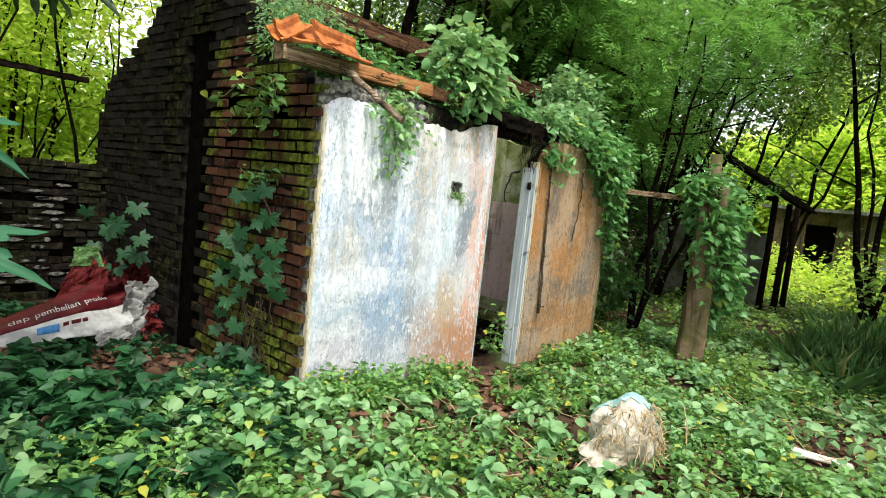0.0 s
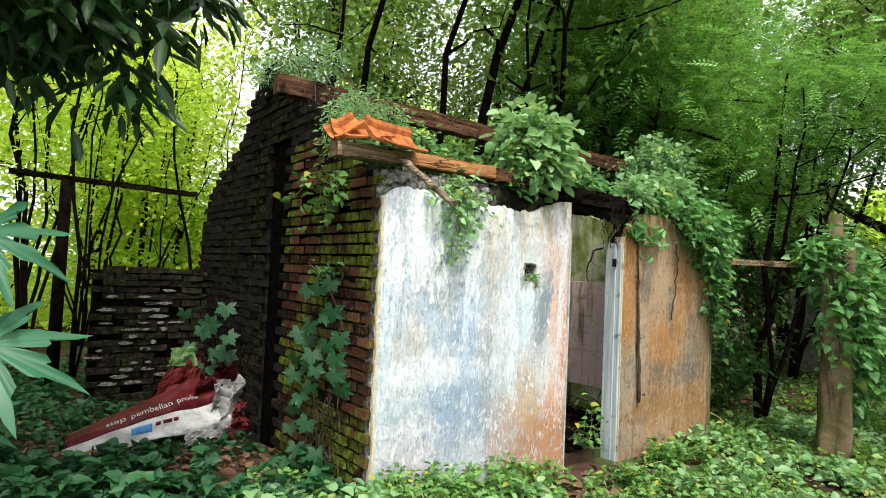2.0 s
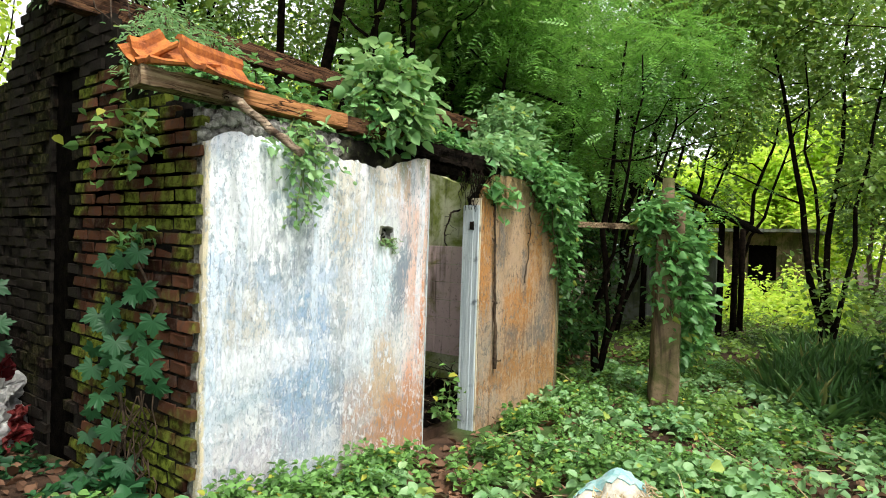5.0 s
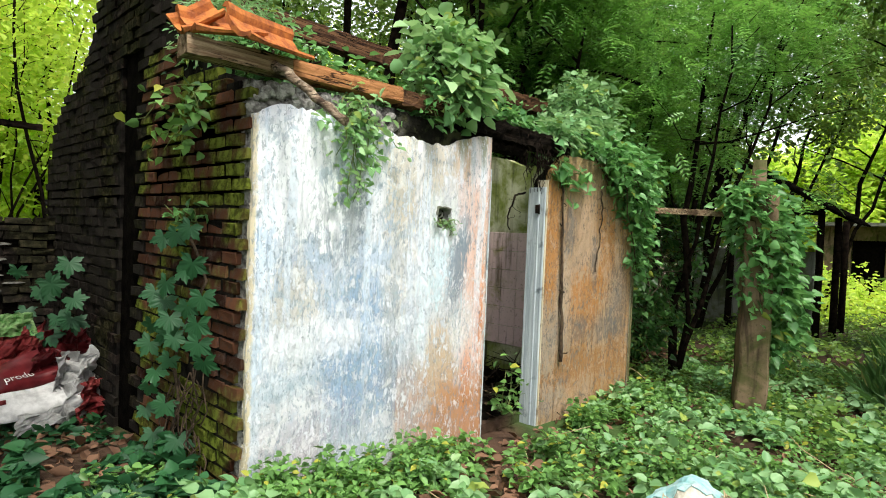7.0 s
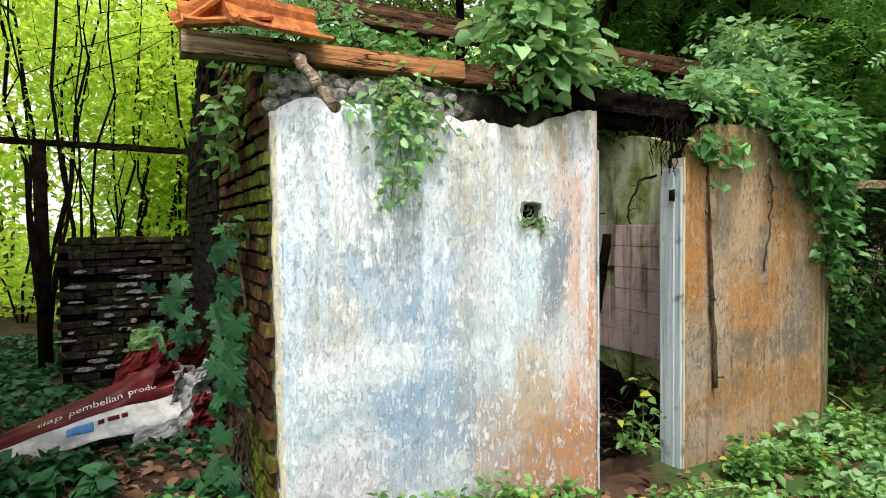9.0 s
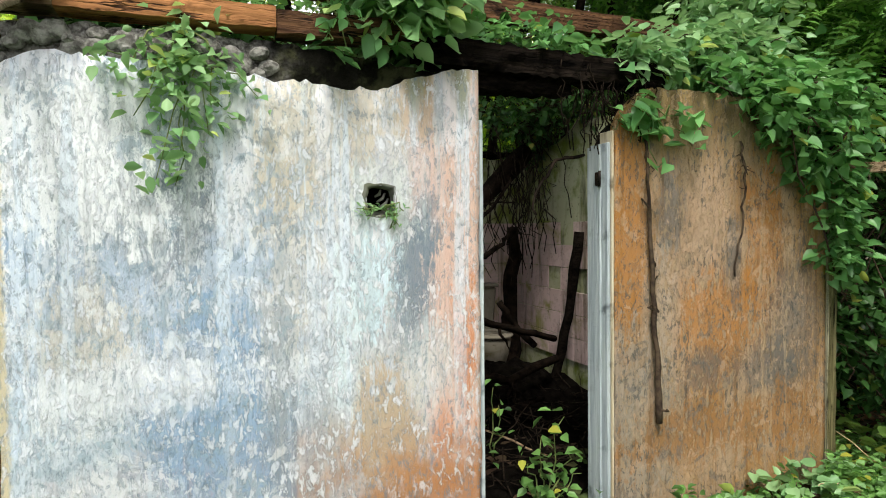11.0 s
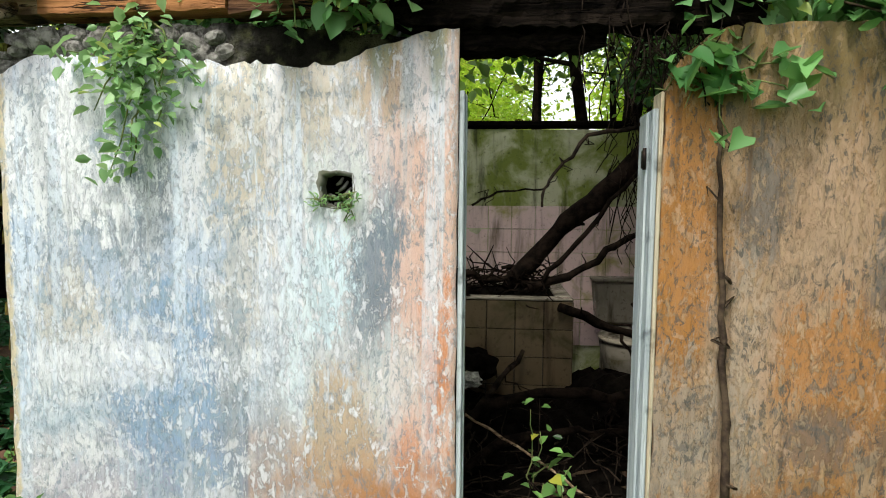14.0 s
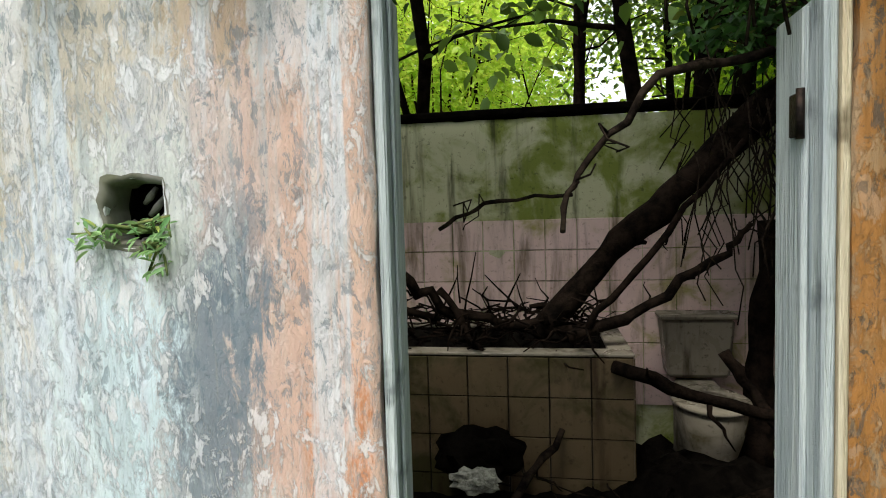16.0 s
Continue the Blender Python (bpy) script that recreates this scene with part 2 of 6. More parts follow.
def brick_material(name, a, b, moss=0.5, near_black=0.0):
    k = Nodes(name)
    r = k.random() if near_black == 0 else k.island()
    n = k.noise(18, 6, 0.7)
    col = k.mix(r, a, b)
    col = k.mix(k.ramp(n, 0.45, 0.75), col, (0.07, 0.05, 0.04))
    green = k.maths("MULTIPLY", k.ramp(k.noise(2.2, 4), 0.43, 0.58), moss)
    col = k.mix(green, col, k.mix(k.ramp(n, 0.4, 0.6), (0.04, 0.055, 0.007), (0.15, 0.19, 0.025)))
    col = k.mix(k.maths("MULTIPLY", k.ramp(k.noise(1.3, 3), 0.36, 0.55), near_black), col, (0.02, 0.017, 0.014))
    k.bump(k.noise(70, 5, 0.7), 0.7, 0.01)
    return k.done(col, 0.93, spec=0.05)


def wood_material(name, a, b, along="x", rough=0.8, cracks=1.0):
    k = Nodes(name)
    s = {"x": (1.5, 45, 45), "z": (45, 45, 1.5), "y": (45, 1.5, 45)}[along]
    g = k.noise(1.0, 6, 0.7, k.scaled(*s), 0.5)
    col = k.mix(k.ramp(g, 0.3, 0.65), a, b)
    col = k.mix(k.ramp(k.noise(6, 4), 0.55, 0.7), col, (b[0] * 0.4, b[1] * 0.4, b[2] * 0.4))
    split = k.noise(1.0, 3, 0.5, k.scaled(*(q * 0.62 + 0.4 for q in s)), 0.3)
    crack = k.ramp(k.maths("ABSOLUTE", k.maths("SUBTRACT", split, 0.5)), 0.022, 0.006)
    crack = k.maths("MULTIPLY", crack, cracks)
    col = k.mix(k.maths("MULTIPLY", crack, k.ramp(k.noise(4.0, 3), 0.42, 0.56)), col, (b[0] * 0.12, b[1] * 0.12, b[2] * 0.12))
    k.bump(k.maths("SUBTRACT", g, k.maths("MULTIPLY", crack, 0.7)), 0.9, 0.016)
    return k.done(col, rough, spec=min(0.15, a[0]))


def plain_material(name, a, b, scale=12, rough=0.8, bump=0.3, metal=0.0, spec=0.15):
    k = Nodes(name)
    n = k.noise(scale, 6, 0.65)
    k.bump(k.noise(scale * 5, 4), bump, 0.008)
    return k.done(k.mix(k.ramp(n, 0.35, 0.65), a, b), rough, metal, spec)


def mossy_material(name, base, dirt, moss, rough=0.5, moss_from=0.42, moss_to=0.62):
    """Plaster, tiles or china with dark runs and green algae."""
    k = Nodes(name)
    runs = k.noise(1.0, 6, 0.6, k.scaled(7, 7, 0.9), 0.4)
    blots = k.noise(3.1, 5, 0.6, warp=0.5)
    col = k.mix(k.ramp(blots, moss_from, moss_to), base, moss)
    col = k.mix(k.ramp(runs, 0.5, 0.72), col, dirt)
    col = k.mix(k.maths("MULTIPLY", k.ramp(k.noise(30, 6, 0.7), 0.55, 0.7), 0.6), col, dirt)
    k.bump(k.noise(60, 4), 0.25, 0.006)
    return k.done(col, k.ramp(blots, 0.4, 0.6, rough, 0.9), spec=0.3)


EARTH = earth_material()
PLASTER_A = white_plaster()
PLASTER_B = ochre_plaster()
BRICK = brick_material("brick_red", (0.02, 0.008, 0.005), (0.13, 0.055, 0.03), 0.9)
# Rear gable bricks are sooty, with the gable's shade put into the colour too.
BRICK_SOOT_SHADE = brick_material("brick_soot_shade", (0.002, 0.0015, 0.0013), (0.009, 0.0055, 0.004), 0.1, 0.95)
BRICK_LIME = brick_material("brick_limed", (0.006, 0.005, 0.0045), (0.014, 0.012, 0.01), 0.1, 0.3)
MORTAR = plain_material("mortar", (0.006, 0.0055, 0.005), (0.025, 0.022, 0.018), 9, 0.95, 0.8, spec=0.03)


def rubble_material():
    """Broken masonry, grey, and black with rot further along the wall."""
    k = Nodes("rubble")
    n = k.noise(22, 6, 0.65)
    col = k.mix(k.ramp(n, 0.35, 0.65), (0.05, 0.045, 0.04), (0.34, 0.33, 0.3))
    rot = k.ramp(k.maths("ADD", k.axis(0), k.maths("MULTIPLY", k.noise(5, 4), 0.5)), 1.15, 1.4)
    col = k.mix(rot, col, k.mix(k.ramp(k.noise(9, 5), 0.5, 0.65), (0.006, 0.006, 0.004), (0.04, 0.042, 0.02)))
    k.bump(k.noise(60, 4), 1.0, 0.02)
    return k.done(col, 0.95, spec=0.05)


RUBBLE = rubble_material()
WOOD_NEW = wood_material("wood_orange", (0.5, 0.23, 0.09), (0.3, 0.13, 0.05))
WOOD_GREY = wood_material("wood_weathered", (0.44, 0.33, 0.21), (0.15, 0.09, 0.05))
WOOD_RAFTER = wood_material("wood_rafter", (0.46, 0.37, 0.26), (0.13, 0.08, 0.05), "y")
WOOD_BROWN = wood_material("wood_brown", (0.21, 0.105, 0.05), (0.045, 0.02, 0.011))
WOOD_ROT = wood_material("wood_rotten", (0.016, 0.012, 0.009), (0.002, 0.0018, 0.0015))
JAMB = wood_material("painted_wood", (0.62, 0.68, 0.68), (0.36, 0.42, 0.45), "z", 0.6, 0.12)
JAMB_CREAM = wood_material("painted_wood_cream", (0.74, 0.68, 0.52), (0.5, 0.4, 0.25), "z", 0.6, 0.12)
JAMB_OLD = wood_material("painted_wood_old", (0.5, 0.46, 0.32), (0.16, 0.13, 0.08), "z")
WOOD_MOSS = wood_material("wood_mossy", (0.3, 0.26, 0.13), (0.08, 0.07, 0.025), "z")
BARK = plain_material("bark", (0.05, 0.035, 0.025), (0.15, 0.1, 0.07), 14, 0.95, 1.0)
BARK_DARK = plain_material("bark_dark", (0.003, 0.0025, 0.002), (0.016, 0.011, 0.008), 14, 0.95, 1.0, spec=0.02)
BARK_PATH = plain_material("bark_path", (0.015, 0.01, 0.005), (0.06, 0.04, 0.018), 14, 0.95, 1.0, spec=0.05)
TWIG = plain_material("twig", (0.03, 0.02, 0.015), (0.1, 0.07, 0.045), 20, 0.95, 0.6)
# Darker copy of twig: the wash room's shade is put into its colour.
TWIG_DARK = plain_material("twig_dark", (0.004, 0.003, 0.0025), (0.03, 0.022, 0.016), 20, 0.95, 0.6, spec=0.03)
STEM = plain_material("stem", (0.08, 0.14, 0.04), (0.2, 0.22, 0.08), 20, 0.8, 0.3)
STONE = plain_material("wall_stone", (0.34, 0.33, 0.3), (0.1, 0.095, 0.085), 30, 0.95, 0.9)
ROOF_TILE = plain_material("roof_tile", (0.56, 0.19, 0.05), (0.24, 0.075, 0.03), 14, 0.85, 0.7)
BACK_PLASTER = mossy_material("mossy_plaster", (0.46, 0.47, 0.3), (0.03, 0.035, 0.012), (0.17, 0.21, 0.04), 0.9)
WHITE_WOVEN = plain_material("woven_plastic", (0.6, 0.57, 0.48), (0.3, 0.26, 0.19), 9, 0.6, 0.6)
STRAW = plain_material("straw", (0.5, 0.4, 0.24), (0.34, 0.25, 0.13), 20, 0.9)
TURQUOISE = plain_material("turquoise_plastic", (0.2, 0.42, 0.42), (0.36, 0.5, 0.48), 14, 0.5)
MAROON = plain_material("maroon_plastic", (0.06, 0.006, 0.008), (0.12, 0.014, 0.016), 6, 0.4, 0.3)
RED_PLASTIC = plain_material("red_plastic", (0.16, 0.016, 0.018), (0.3, 0.06, 0.055), 8, 0.4, 0.3)
WHITE_PLASTIC = plain_material("white_plastic", (0.66, 0.66, 0.64), (0.36, 0.36, 0.35), 7, 0.4, 0.3)
BLUE_INK = plain_material("blue_ink", (0.05, 0.2, 0.5), (0.1, 0.3, 0.6), 20, 0.45)
GREEN_INK = plain_material("green_ink", (0.12, 0.3, 0.08), (0.3, 0.45, 0.2), 20, 0.45)
PALE_BOARD = plain_material("pale_board", (0.7, 0.66, 0.58), (0.5, 0.42, 0.34), 14, 0.8)
BONE = plain_material("pale_crust", (0.5, 0.5, 0.44), (0.2, 0.2, 0.17), 40, 0.95, 1.0)
TILE_PINK = mossy_material("tile_pink", (0.64, 0.49, 0.46), (0.12, 0.09, 0.05), (0.3, 0.28, 0.09), 0.25, 0.5, 0.7)
# Tank tiles and china: dirt plus the room's shade, darkened in the colour.
TILE_BROWN = mossy_material("tile_dirty_shaded", (0.11, 0.08, 0.045), (0.02, 0.008, 0.003), (0.04, 0.036, 0.01), 0.35)
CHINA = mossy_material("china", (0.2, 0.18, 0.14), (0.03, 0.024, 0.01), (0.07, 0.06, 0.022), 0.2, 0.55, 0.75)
CONCRETE = mossy_material("concrete_post", (0.2, 0.14, 0.085), (0.035, 0.022, 0.012), (0.08, 0.08, 0.025), 0.95)
CONCRETE_DARK = mossy_material("concrete_dark", (0.2, 0.2, 0.18), (0.05, 0.05, 0.045), (0.1, 0.11, 0.06), 0.95)
METAL = plain_material("rusty_metal", (0.012, 0.01, 0.009), (0.04, 0.026, 0.02), 30, 0.6, 0.4, 0.6)
WHITE_PLASTER = plain_material("whitewash", (0.3, 0.29, 0.26), (0.08, 0.075, 0.065), 25, 0.9)
# Near-black; holds deep shade for the recess, vent hole and room litter.
BLACK = plain_material("near_black", (0.0015, 0.0013, 0.001), (0.006, 0.005, 0.004), 12, 0.95, 0.8, spec=0.01)


# ---- building helpers ----
def part(name, bm, material, parent=None, label=""):
    """Links a bmesh as one mesh object, under parent if there is one."""
    me = bpy.data.meshes.new(name)
    bm.to_mesh(me)
    bm.free()
    me.materials.append(material)
    ob = new(name, me)
    ob.parent = parent
    return tagged(ob, label)


def thing(name, label, category, group="", kind="", at=(0, 0, 0)):
    ob = new(name)
    ob.location = at
    ob.empty_display_size = 0.05
    return tagged(ob, label, category, group, kind)


def box(bm, x0, x1, y0, y1, z0, z1, m=None, bevel=0.0):
    verts = [bm.verts.new(Vector((x, y, z))) for x in (x0, x1) for y in (y0, y1) for z in (z0, z1)]
    faces = [bm.faces.new([verts[i] for i in f]) for f in
             ((0, 1, 3, 2), (4, 6, 7, 5), (0, 4, 5, 1), (2, 3, 7, 6), (0, 2, 6, 4), (1, 5, 7, 3))]
    if bevel:
        edges = list({e for f in faces for e in f.edges})
        res = bmesh.ops.bevel(bm, geom=edges, offset=bevel, segments=1, affect="EDGES")
        verts = list({v for f in bm.faces if f.is_valid for v in f.verts}) if m is None else [v for v in set(res["verts"]) | {v for v in verts if v.is_valid}]
    if m is not None:
        for v in verts:
            v.co = m @ v.co
    return verts


def tube(bm, pts, radii, seg=6):
    """A round rod along points, thick as radii say."""
    pts = [Vector(p) for p in pts]
    rings = []
    for i, p in enumerate(pts):
        d = (pts[min(i + 1, len(pts) - 1)] - pts[max(i - 1, 0)]).normalized()
        a = d.orthogonal().normalized() if i == 0 else (side - d * side.dot(d)).normalized()
        side, b = a, d.cross(a)
        rings.append([bm.verts.new(p + (a * math.cos(q) + b * math.sin(q)) * radii[i])
                      for q in (2 * math.pi * j / seg for j in range(seg))])
    for r, s in zip(rings, rings[1:]):
        for j in range(seg):
            bm.faces.new((r[j], r[(j + 1) % seg], s[(j + 1) % seg], s[j])).smooth = True
    bm.faces.new(rings[0][::-1]), bm.faces.new(rings[-1])


def wander(rng, a, b, n, amount):
    """n + 1 points from a to b, strayed a little."""
    a, b = Vector(a), Vector(b)
    out = []
    for i in range(n + 1):
        f = i / n
        j = amount * min(1, 4 * f * (1 - f) + (0.25 if 0 < f < 1 else 0))
        out.append(a.lerp(b, f) + Vector(rng.normal(0, 1, 3)) * j)
    return out


LEAF_SHAPES = {  # outline of one half (across, along), base to tip
    "oval": ((0.27, 0.22), (0.3, 0.58)),
    "heart": ((0.36, -0.1), (0.47, 0.2), (0.22, 0.68)),
    "blade": ((0.03, 0.15), (0.025, 0.6)),
    "lance": ((0.13, 0.28), (0.13, 0.62)),
    "long": ((0.13, 0.25), (0.12, 0.65)),
    "wide": ((0.3, 0.08), (0.43, 0.38), (0.26, 0.75)),
}


def leaf_mesh(name, where, facing, size, rng, shape="oval", fold=0.16):
    """One mesh of many leaves: where (n, 3) their bases, facing (n, 3) the way to the tips, size (n)."""
    n = len(where)
    half = LEAF_SHAPES[shape]
    h = len(half)
    one = [(w, l, fold * min(1, w * 2.6)) for w, l in half]
    loc = np.array([(0, 0, 0), *one, (0, 1, -0.12), *((-w, l, z) for w, l, z in one[::-1])])
    f = facing / np.linalg.norm(facing, axis=1, keepdims=True)
    up = np.array([0, 0, 1.0]) + rng.normal(0, 0.45, (n, 3))
    side = np.cross(f, up)
    side /= np.linalg.norm(side, axis=1, keepdims=True) + 1e-9
    nor = np.cross(side, f)
    v = (where[:, None] + size[:, None, None] * (loc[None, :, :1] * side[:, None] + loc[None, :, 1:2] * f[:, None] + loc[None, :, 2:] * nor[:, None])).reshape(-1, 3)
    c, e = 2 * h + 2, 2 * h + 4
    rim = np.array([*range(h + 2), 0, *range(h + 1, c)])
    me = bpy.data.meshes.new(name)
    me.vertices.add(n * c), me.loops.add(n * e), me.polygons.add(n * 2)
    me.vertices.foreach_set("co", v.astype(np.float32).ravel())
    me.loops.foreach_set("vertex_index", (rim[None] + c * np.arange(n)[:, None]).ravel().astype(np.int32))
    me.polygons.foreach_set("loop_start", np.arange(0, n * e, h + 2, dtype=np.int32))
    me.update(calc_edges=True)
    return me


def leaves(name, where, facing, size, rng, material, parent=None, shape="oval", label=""):
    me = leaf_mesh(name, where, facing, size, rng, shape)
    me.materials.append(material)
    ob = new(name, me)
    ob.parent = parent
    return tagged(ob, label)


def fronds(name, where, facing, size, rng, material, parent=None, pairs=7):
    """Feathery compound leaves: narrow leaflets in pairs along a stalk."""
    n = len(where)
    f = facing / np.linalg.norm(facing, axis=1, keepdims=True)
    up = np.array([0, 0, 1.0]) + rng.normal(0, 0.3, (n, 3))
    side = np.cross(f, up)
    side /= np.linalg.norm(side, axis=1, keepdims=True) + 1e-9
    nor = np.cross(side, f)
    loc = []
    for i in range(pairs):
        y, w = (i + 0.5) / pairs, 0.26 * math.sin(math.pi * (0.15 + 0.8 * (i + 0.5) / pairs))
        z = -0.35 * y * y
        for sgn in (-1, 1):
            loc += [(0, y - 0.03, z), (sgn * w * 0.5, y - 0.03, z + 0.01), (sgn * w, y + 0.08, z - 0.02), (sgn * w * 0.5, y + 0.075, z + 0.01)]
    loc = np.array(loc)
    k = len(loc)
    v = (where[:, None] + size[:, None, None] * (loc[None, :, :1] * side[:, None] + loc[None, :, 1:2] * f[:, None] + loc[None, :, 2:] * nor[:, None])).reshape(-1, 3)
    me = bpy.data.meshes.new(name)
    me.vertices.add(n * k), me.loops.add(n * k), me.polygons.add(n * k // 4)
    me.vertices.foreach_set("co", v.astype(np.float32).ravel())
    me.loops.foreach_set("vertex_index", np.arange(n * k, dtype=np.int32))
    me.polygons.foreach_set("loop_start", np.arange(0, n * k, 4, dtype=np.int32))
    me.update(calc_edges=True)
    me.materials.append(material)
    ob = new(name, me)
    ob.parent = parent
    return ob


def clumps(rng, centres, per, spread, size, droop=-0.3):
    """Leaves in tufts round the centres: bases, directions, sizes."""
    c = np.repeat(np.asarray(centres, float), per, 0)
    n = len(c)
    off = rng.normal(0, 1, (n, 3))
    where = c + off * spread
    face = off + rng.normal(0, 0.6, (n, 3))
    face[:, 2] = face[:, 2] * 0.5 + droop
    return where, face, size * rng.uniform(0.6, 1.25, n)


def ground(x, y):
    """Height of the ground: it falls gently to the east."""
    return (-0.05 - 0.05 * np.clip(x, -4, 6) + 0.03 * np.clip(y, -4, 0) - 0.16 * np.exp(-((x + 0.8) ** 2 + (y - 2.2) ** 2))
            + 0.03 * np.sin(x * 1.7 + 0.6) * np.cos(y * 1.3) + 0.012 * np.sin(x * 5.1) * np.sin(y * 4.3 + 1))


def tree(name, label, base, tips, radius, crowns, material, bark, seed, leaf=0.09, per=40, tufts=120, shape="oval",
         category="tree", group="", lean=0.12, droop=-0.3, spread=0.2):
    """A trunk with limbs to the tips, and crowns (centre, half sizes) of tufted leaves."""
    rng = np.random.default_rng(seed)
    top = thing(name, label, category, group, at=base)
    shift = Matrix.Translation(-Vector(base))
    bm = bmesh.new()
    ends = []
    for i, (tip, r) in enumerate(tips):
        pts = wander(rng, base, tip, 9, lean * 0.45)
        tube(bm, [Vector(base) - Vector((0, 0, 0.2))] + pts[1:], [radius * r * (1 - 0.75 * j / 9) for j in range(10)], 8)
        for j in (4, 6, 7, 8):
            end = pts[j] + Vector((rng.normal(0, 0.8), rng.normal(0, 0.8), rng.uniform(0.2, 0.9)))
            ends += [pts[-1], end, pts[j].lerp(end, 0.6)]
            tube(bm, wander(rng, pts[j], end, 4, 0.05), [radius * r * 0.3 * (1 - 0.2 * q) for q in range(5)], 5)
    bm.transform(shift)
    part("trunk", bm, bark, top)
    cs = [np.array(ends) + rng.normal(0, 0.1, (len(ends), 3))]
    for centre, half in crowns:
        share = int(tufts * half[0] * half[1] * half[2] / sum(h[0] * h[1] * h[2] for _, h in crowns)) + 8
        d = rng.normal(0, 1, (share, 3))
        d = d / np.linalg.norm(d, axis=1, keepdims=True) * rng.uniform(0.25, 1.08, (share, 1)) ** 0.6
        cs.append(np.array(centre) + d * np.array(half))
    cs = np.concatenate(cs)
    w, f, s = clumps(rng, cs, per, spread, leaf, droop)
    if shape == "frond":
        fronds("crown", w - np.array(base), f, s, rng, material, top)
    else:
        leaves("crown", w - np.array(base), f, s, rng, material, top, shape)
    return top

# ---- ground ----
def ground_sheet():
    u = np.linspace(-1, 1, 161)
    g = np.sign(u) * (9 * np.abs(u) + 400 * np.abs(u) ** 7)
    xs, ys = g + 1.5, g - 0.5
    X, Y = np.meshgrid(xs, ys, indexing="ij")
    Z = ground(X, Y)
    n = len(u)
    v = np.stack([X, Y, Z], -1).reshape(-1, 3)
    faces = [(i * n + j, (i + 1) * n + j, (i + 1) * n + j + 1, i * n + j + 1) for i in range(n - 1) for j in range(n - 1)]
    me = bpy.data.meshes.new("ground")
    me.from_pydata(v.tolist(), [], faces)
    me.polygons.foreach_set("use_smooth", [True] * len(faces))
    me.materials.append(EARTH)
    tagged(new("ground", me), "dark brown earth with litter under the weeds", "ground", kind="structure")


ground_sheet()


# ---- the ruined wash house ----
def lerp_table(table, x):
    xs, zs = zip(*table)
    return float(np.interp(x, xs, zs))


def skin(xs, zs, top, y0, y1, bottom, hole=None, rough=0.004, seed=1):
    """A plaster slab between y0 and y1 with an uneven top, and one hole (x0, x1, z0, z1) right through."""
    bm = bmesh.new()
    front, back = {}, {}
    for i, x in enumerate(xs):
        for j, z in enumerate(zs):
            zz = z if j < len(zs) - 1 else top(x)
            if j == 0:
                zz = bottom
            edge = i in (0, len(xs) - 1)
            p = Vector((x, 0, zz))
            wave = noise.noise(p * 2.1 + Vector((seed, 0, 0))) * rough * 3 + noise.noise(p * 14) * rough
            dx = noise.noise(Vector((seed, 0, zz * 5))) * 0.012 if edge else 0
            front[i, j] = bm.verts.new((x + dx, y0 + wave, zz))
            back[i, j] = bm.verts.new((x + dx, y1, zz))
    gone = set()
    for i in range(len(xs) - 1):
        for j in range(len(zs) - 1):
            cx, cz = (xs[i] + xs[i + 1]) / 2, (zs[j] + zs[j + 1]) / 2
            if hole and hole[0] < cx < hole[1] and hole[2] < cz < hole[3]:
                gone.add((i, j))
    def quad(a, b, c, d):
        bm.faces.new((a, b, c, d)).smooth = False
    nx, nz = len(xs) - 1, len(zs) - 1
    for i in range(nx):
        for j in range(nz):
            if (i, j) in gone:
                continue
            bm.faces.new((front[i, j], front[i + 1, j], front[i + 1, j + 1], front[i, j + 1])).smooth = True
            quad(back[i, j], back[i, j + 1], back[i + 1, j + 1], back[i + 1, j])
            for (di, dj), (a, b) in (((-1, 0), ((i, j), (i, j + 1))), ((1, 0), ((i + 1, j + 1), (i + 1, j))),
                                     ((0, -1), ((i + 1, j), (i, j))), ((0, 1), ((i, j + 1), (i + 1, j + 1)))):
                k = (i + di, j + dj)
                if k in gone or not (0 <= k[0] < nx and 0 <= k[1] < nz):
                    quad(front[a], front[b], back[b], back[a])
    return bm


def spaced(a, b, n, extra=()):
    return sorted(set(np.linspace(a, b, n).round(4)) | set(extra))


HOLE = (1.42, 1.545, 1.39, 1.52)
TOP_A = ((0.1, 1.9), (0.2, 1.97), (0.45, 1.975), (0.8, 1.96), (1.01, 1.945), (1.2, 1.935), (1.35, 1.915), (1.5, 1.935), (1.62, 1.985), (1.75, 2.03), (1.93, 2.06))
TOP_B = ((2.7, 1.84), (2.75, 1.93), (2.85, 2.03), (3.0, 2.06), (3.6, 2.05), (4.0, 2.0), (4.25, 1.9))


def ragged(table, seed, amount=0.018):
    return lambda x: lerp_table(table, x) + amount * noise.noise(Vector((x * 9, seed, 0))) + amount * 0.6 * noise.noise(Vector((x * 31, seed, 3)))


wall_front = thing("wall_north", "crumbling rendered brick wall with flaking white and ochre limewash", "wall", kind="structure")
part("plaster", skin(spaced(0.1, 1.948, 75, HOLE[:2]), spaced(-0.35, 1.86, 74, HOLE[2:]), ragged(TOP_A, 1, 0.028), 0.0, 0.03, -0.4, HOLE), PLASTER_A, wall_front,
     "white and blue-grey limewash streaked with ochre")
part("plaster", skin(spaced(2.7, 4.25, 60), spaced(-0.45, 1.8, 70), ragged(TOP_B, 7), 0.0, 0.03, -0.5, None, seed=5), PLASTER_B, wall_front,
     "ochre limewash with grey bare patches")
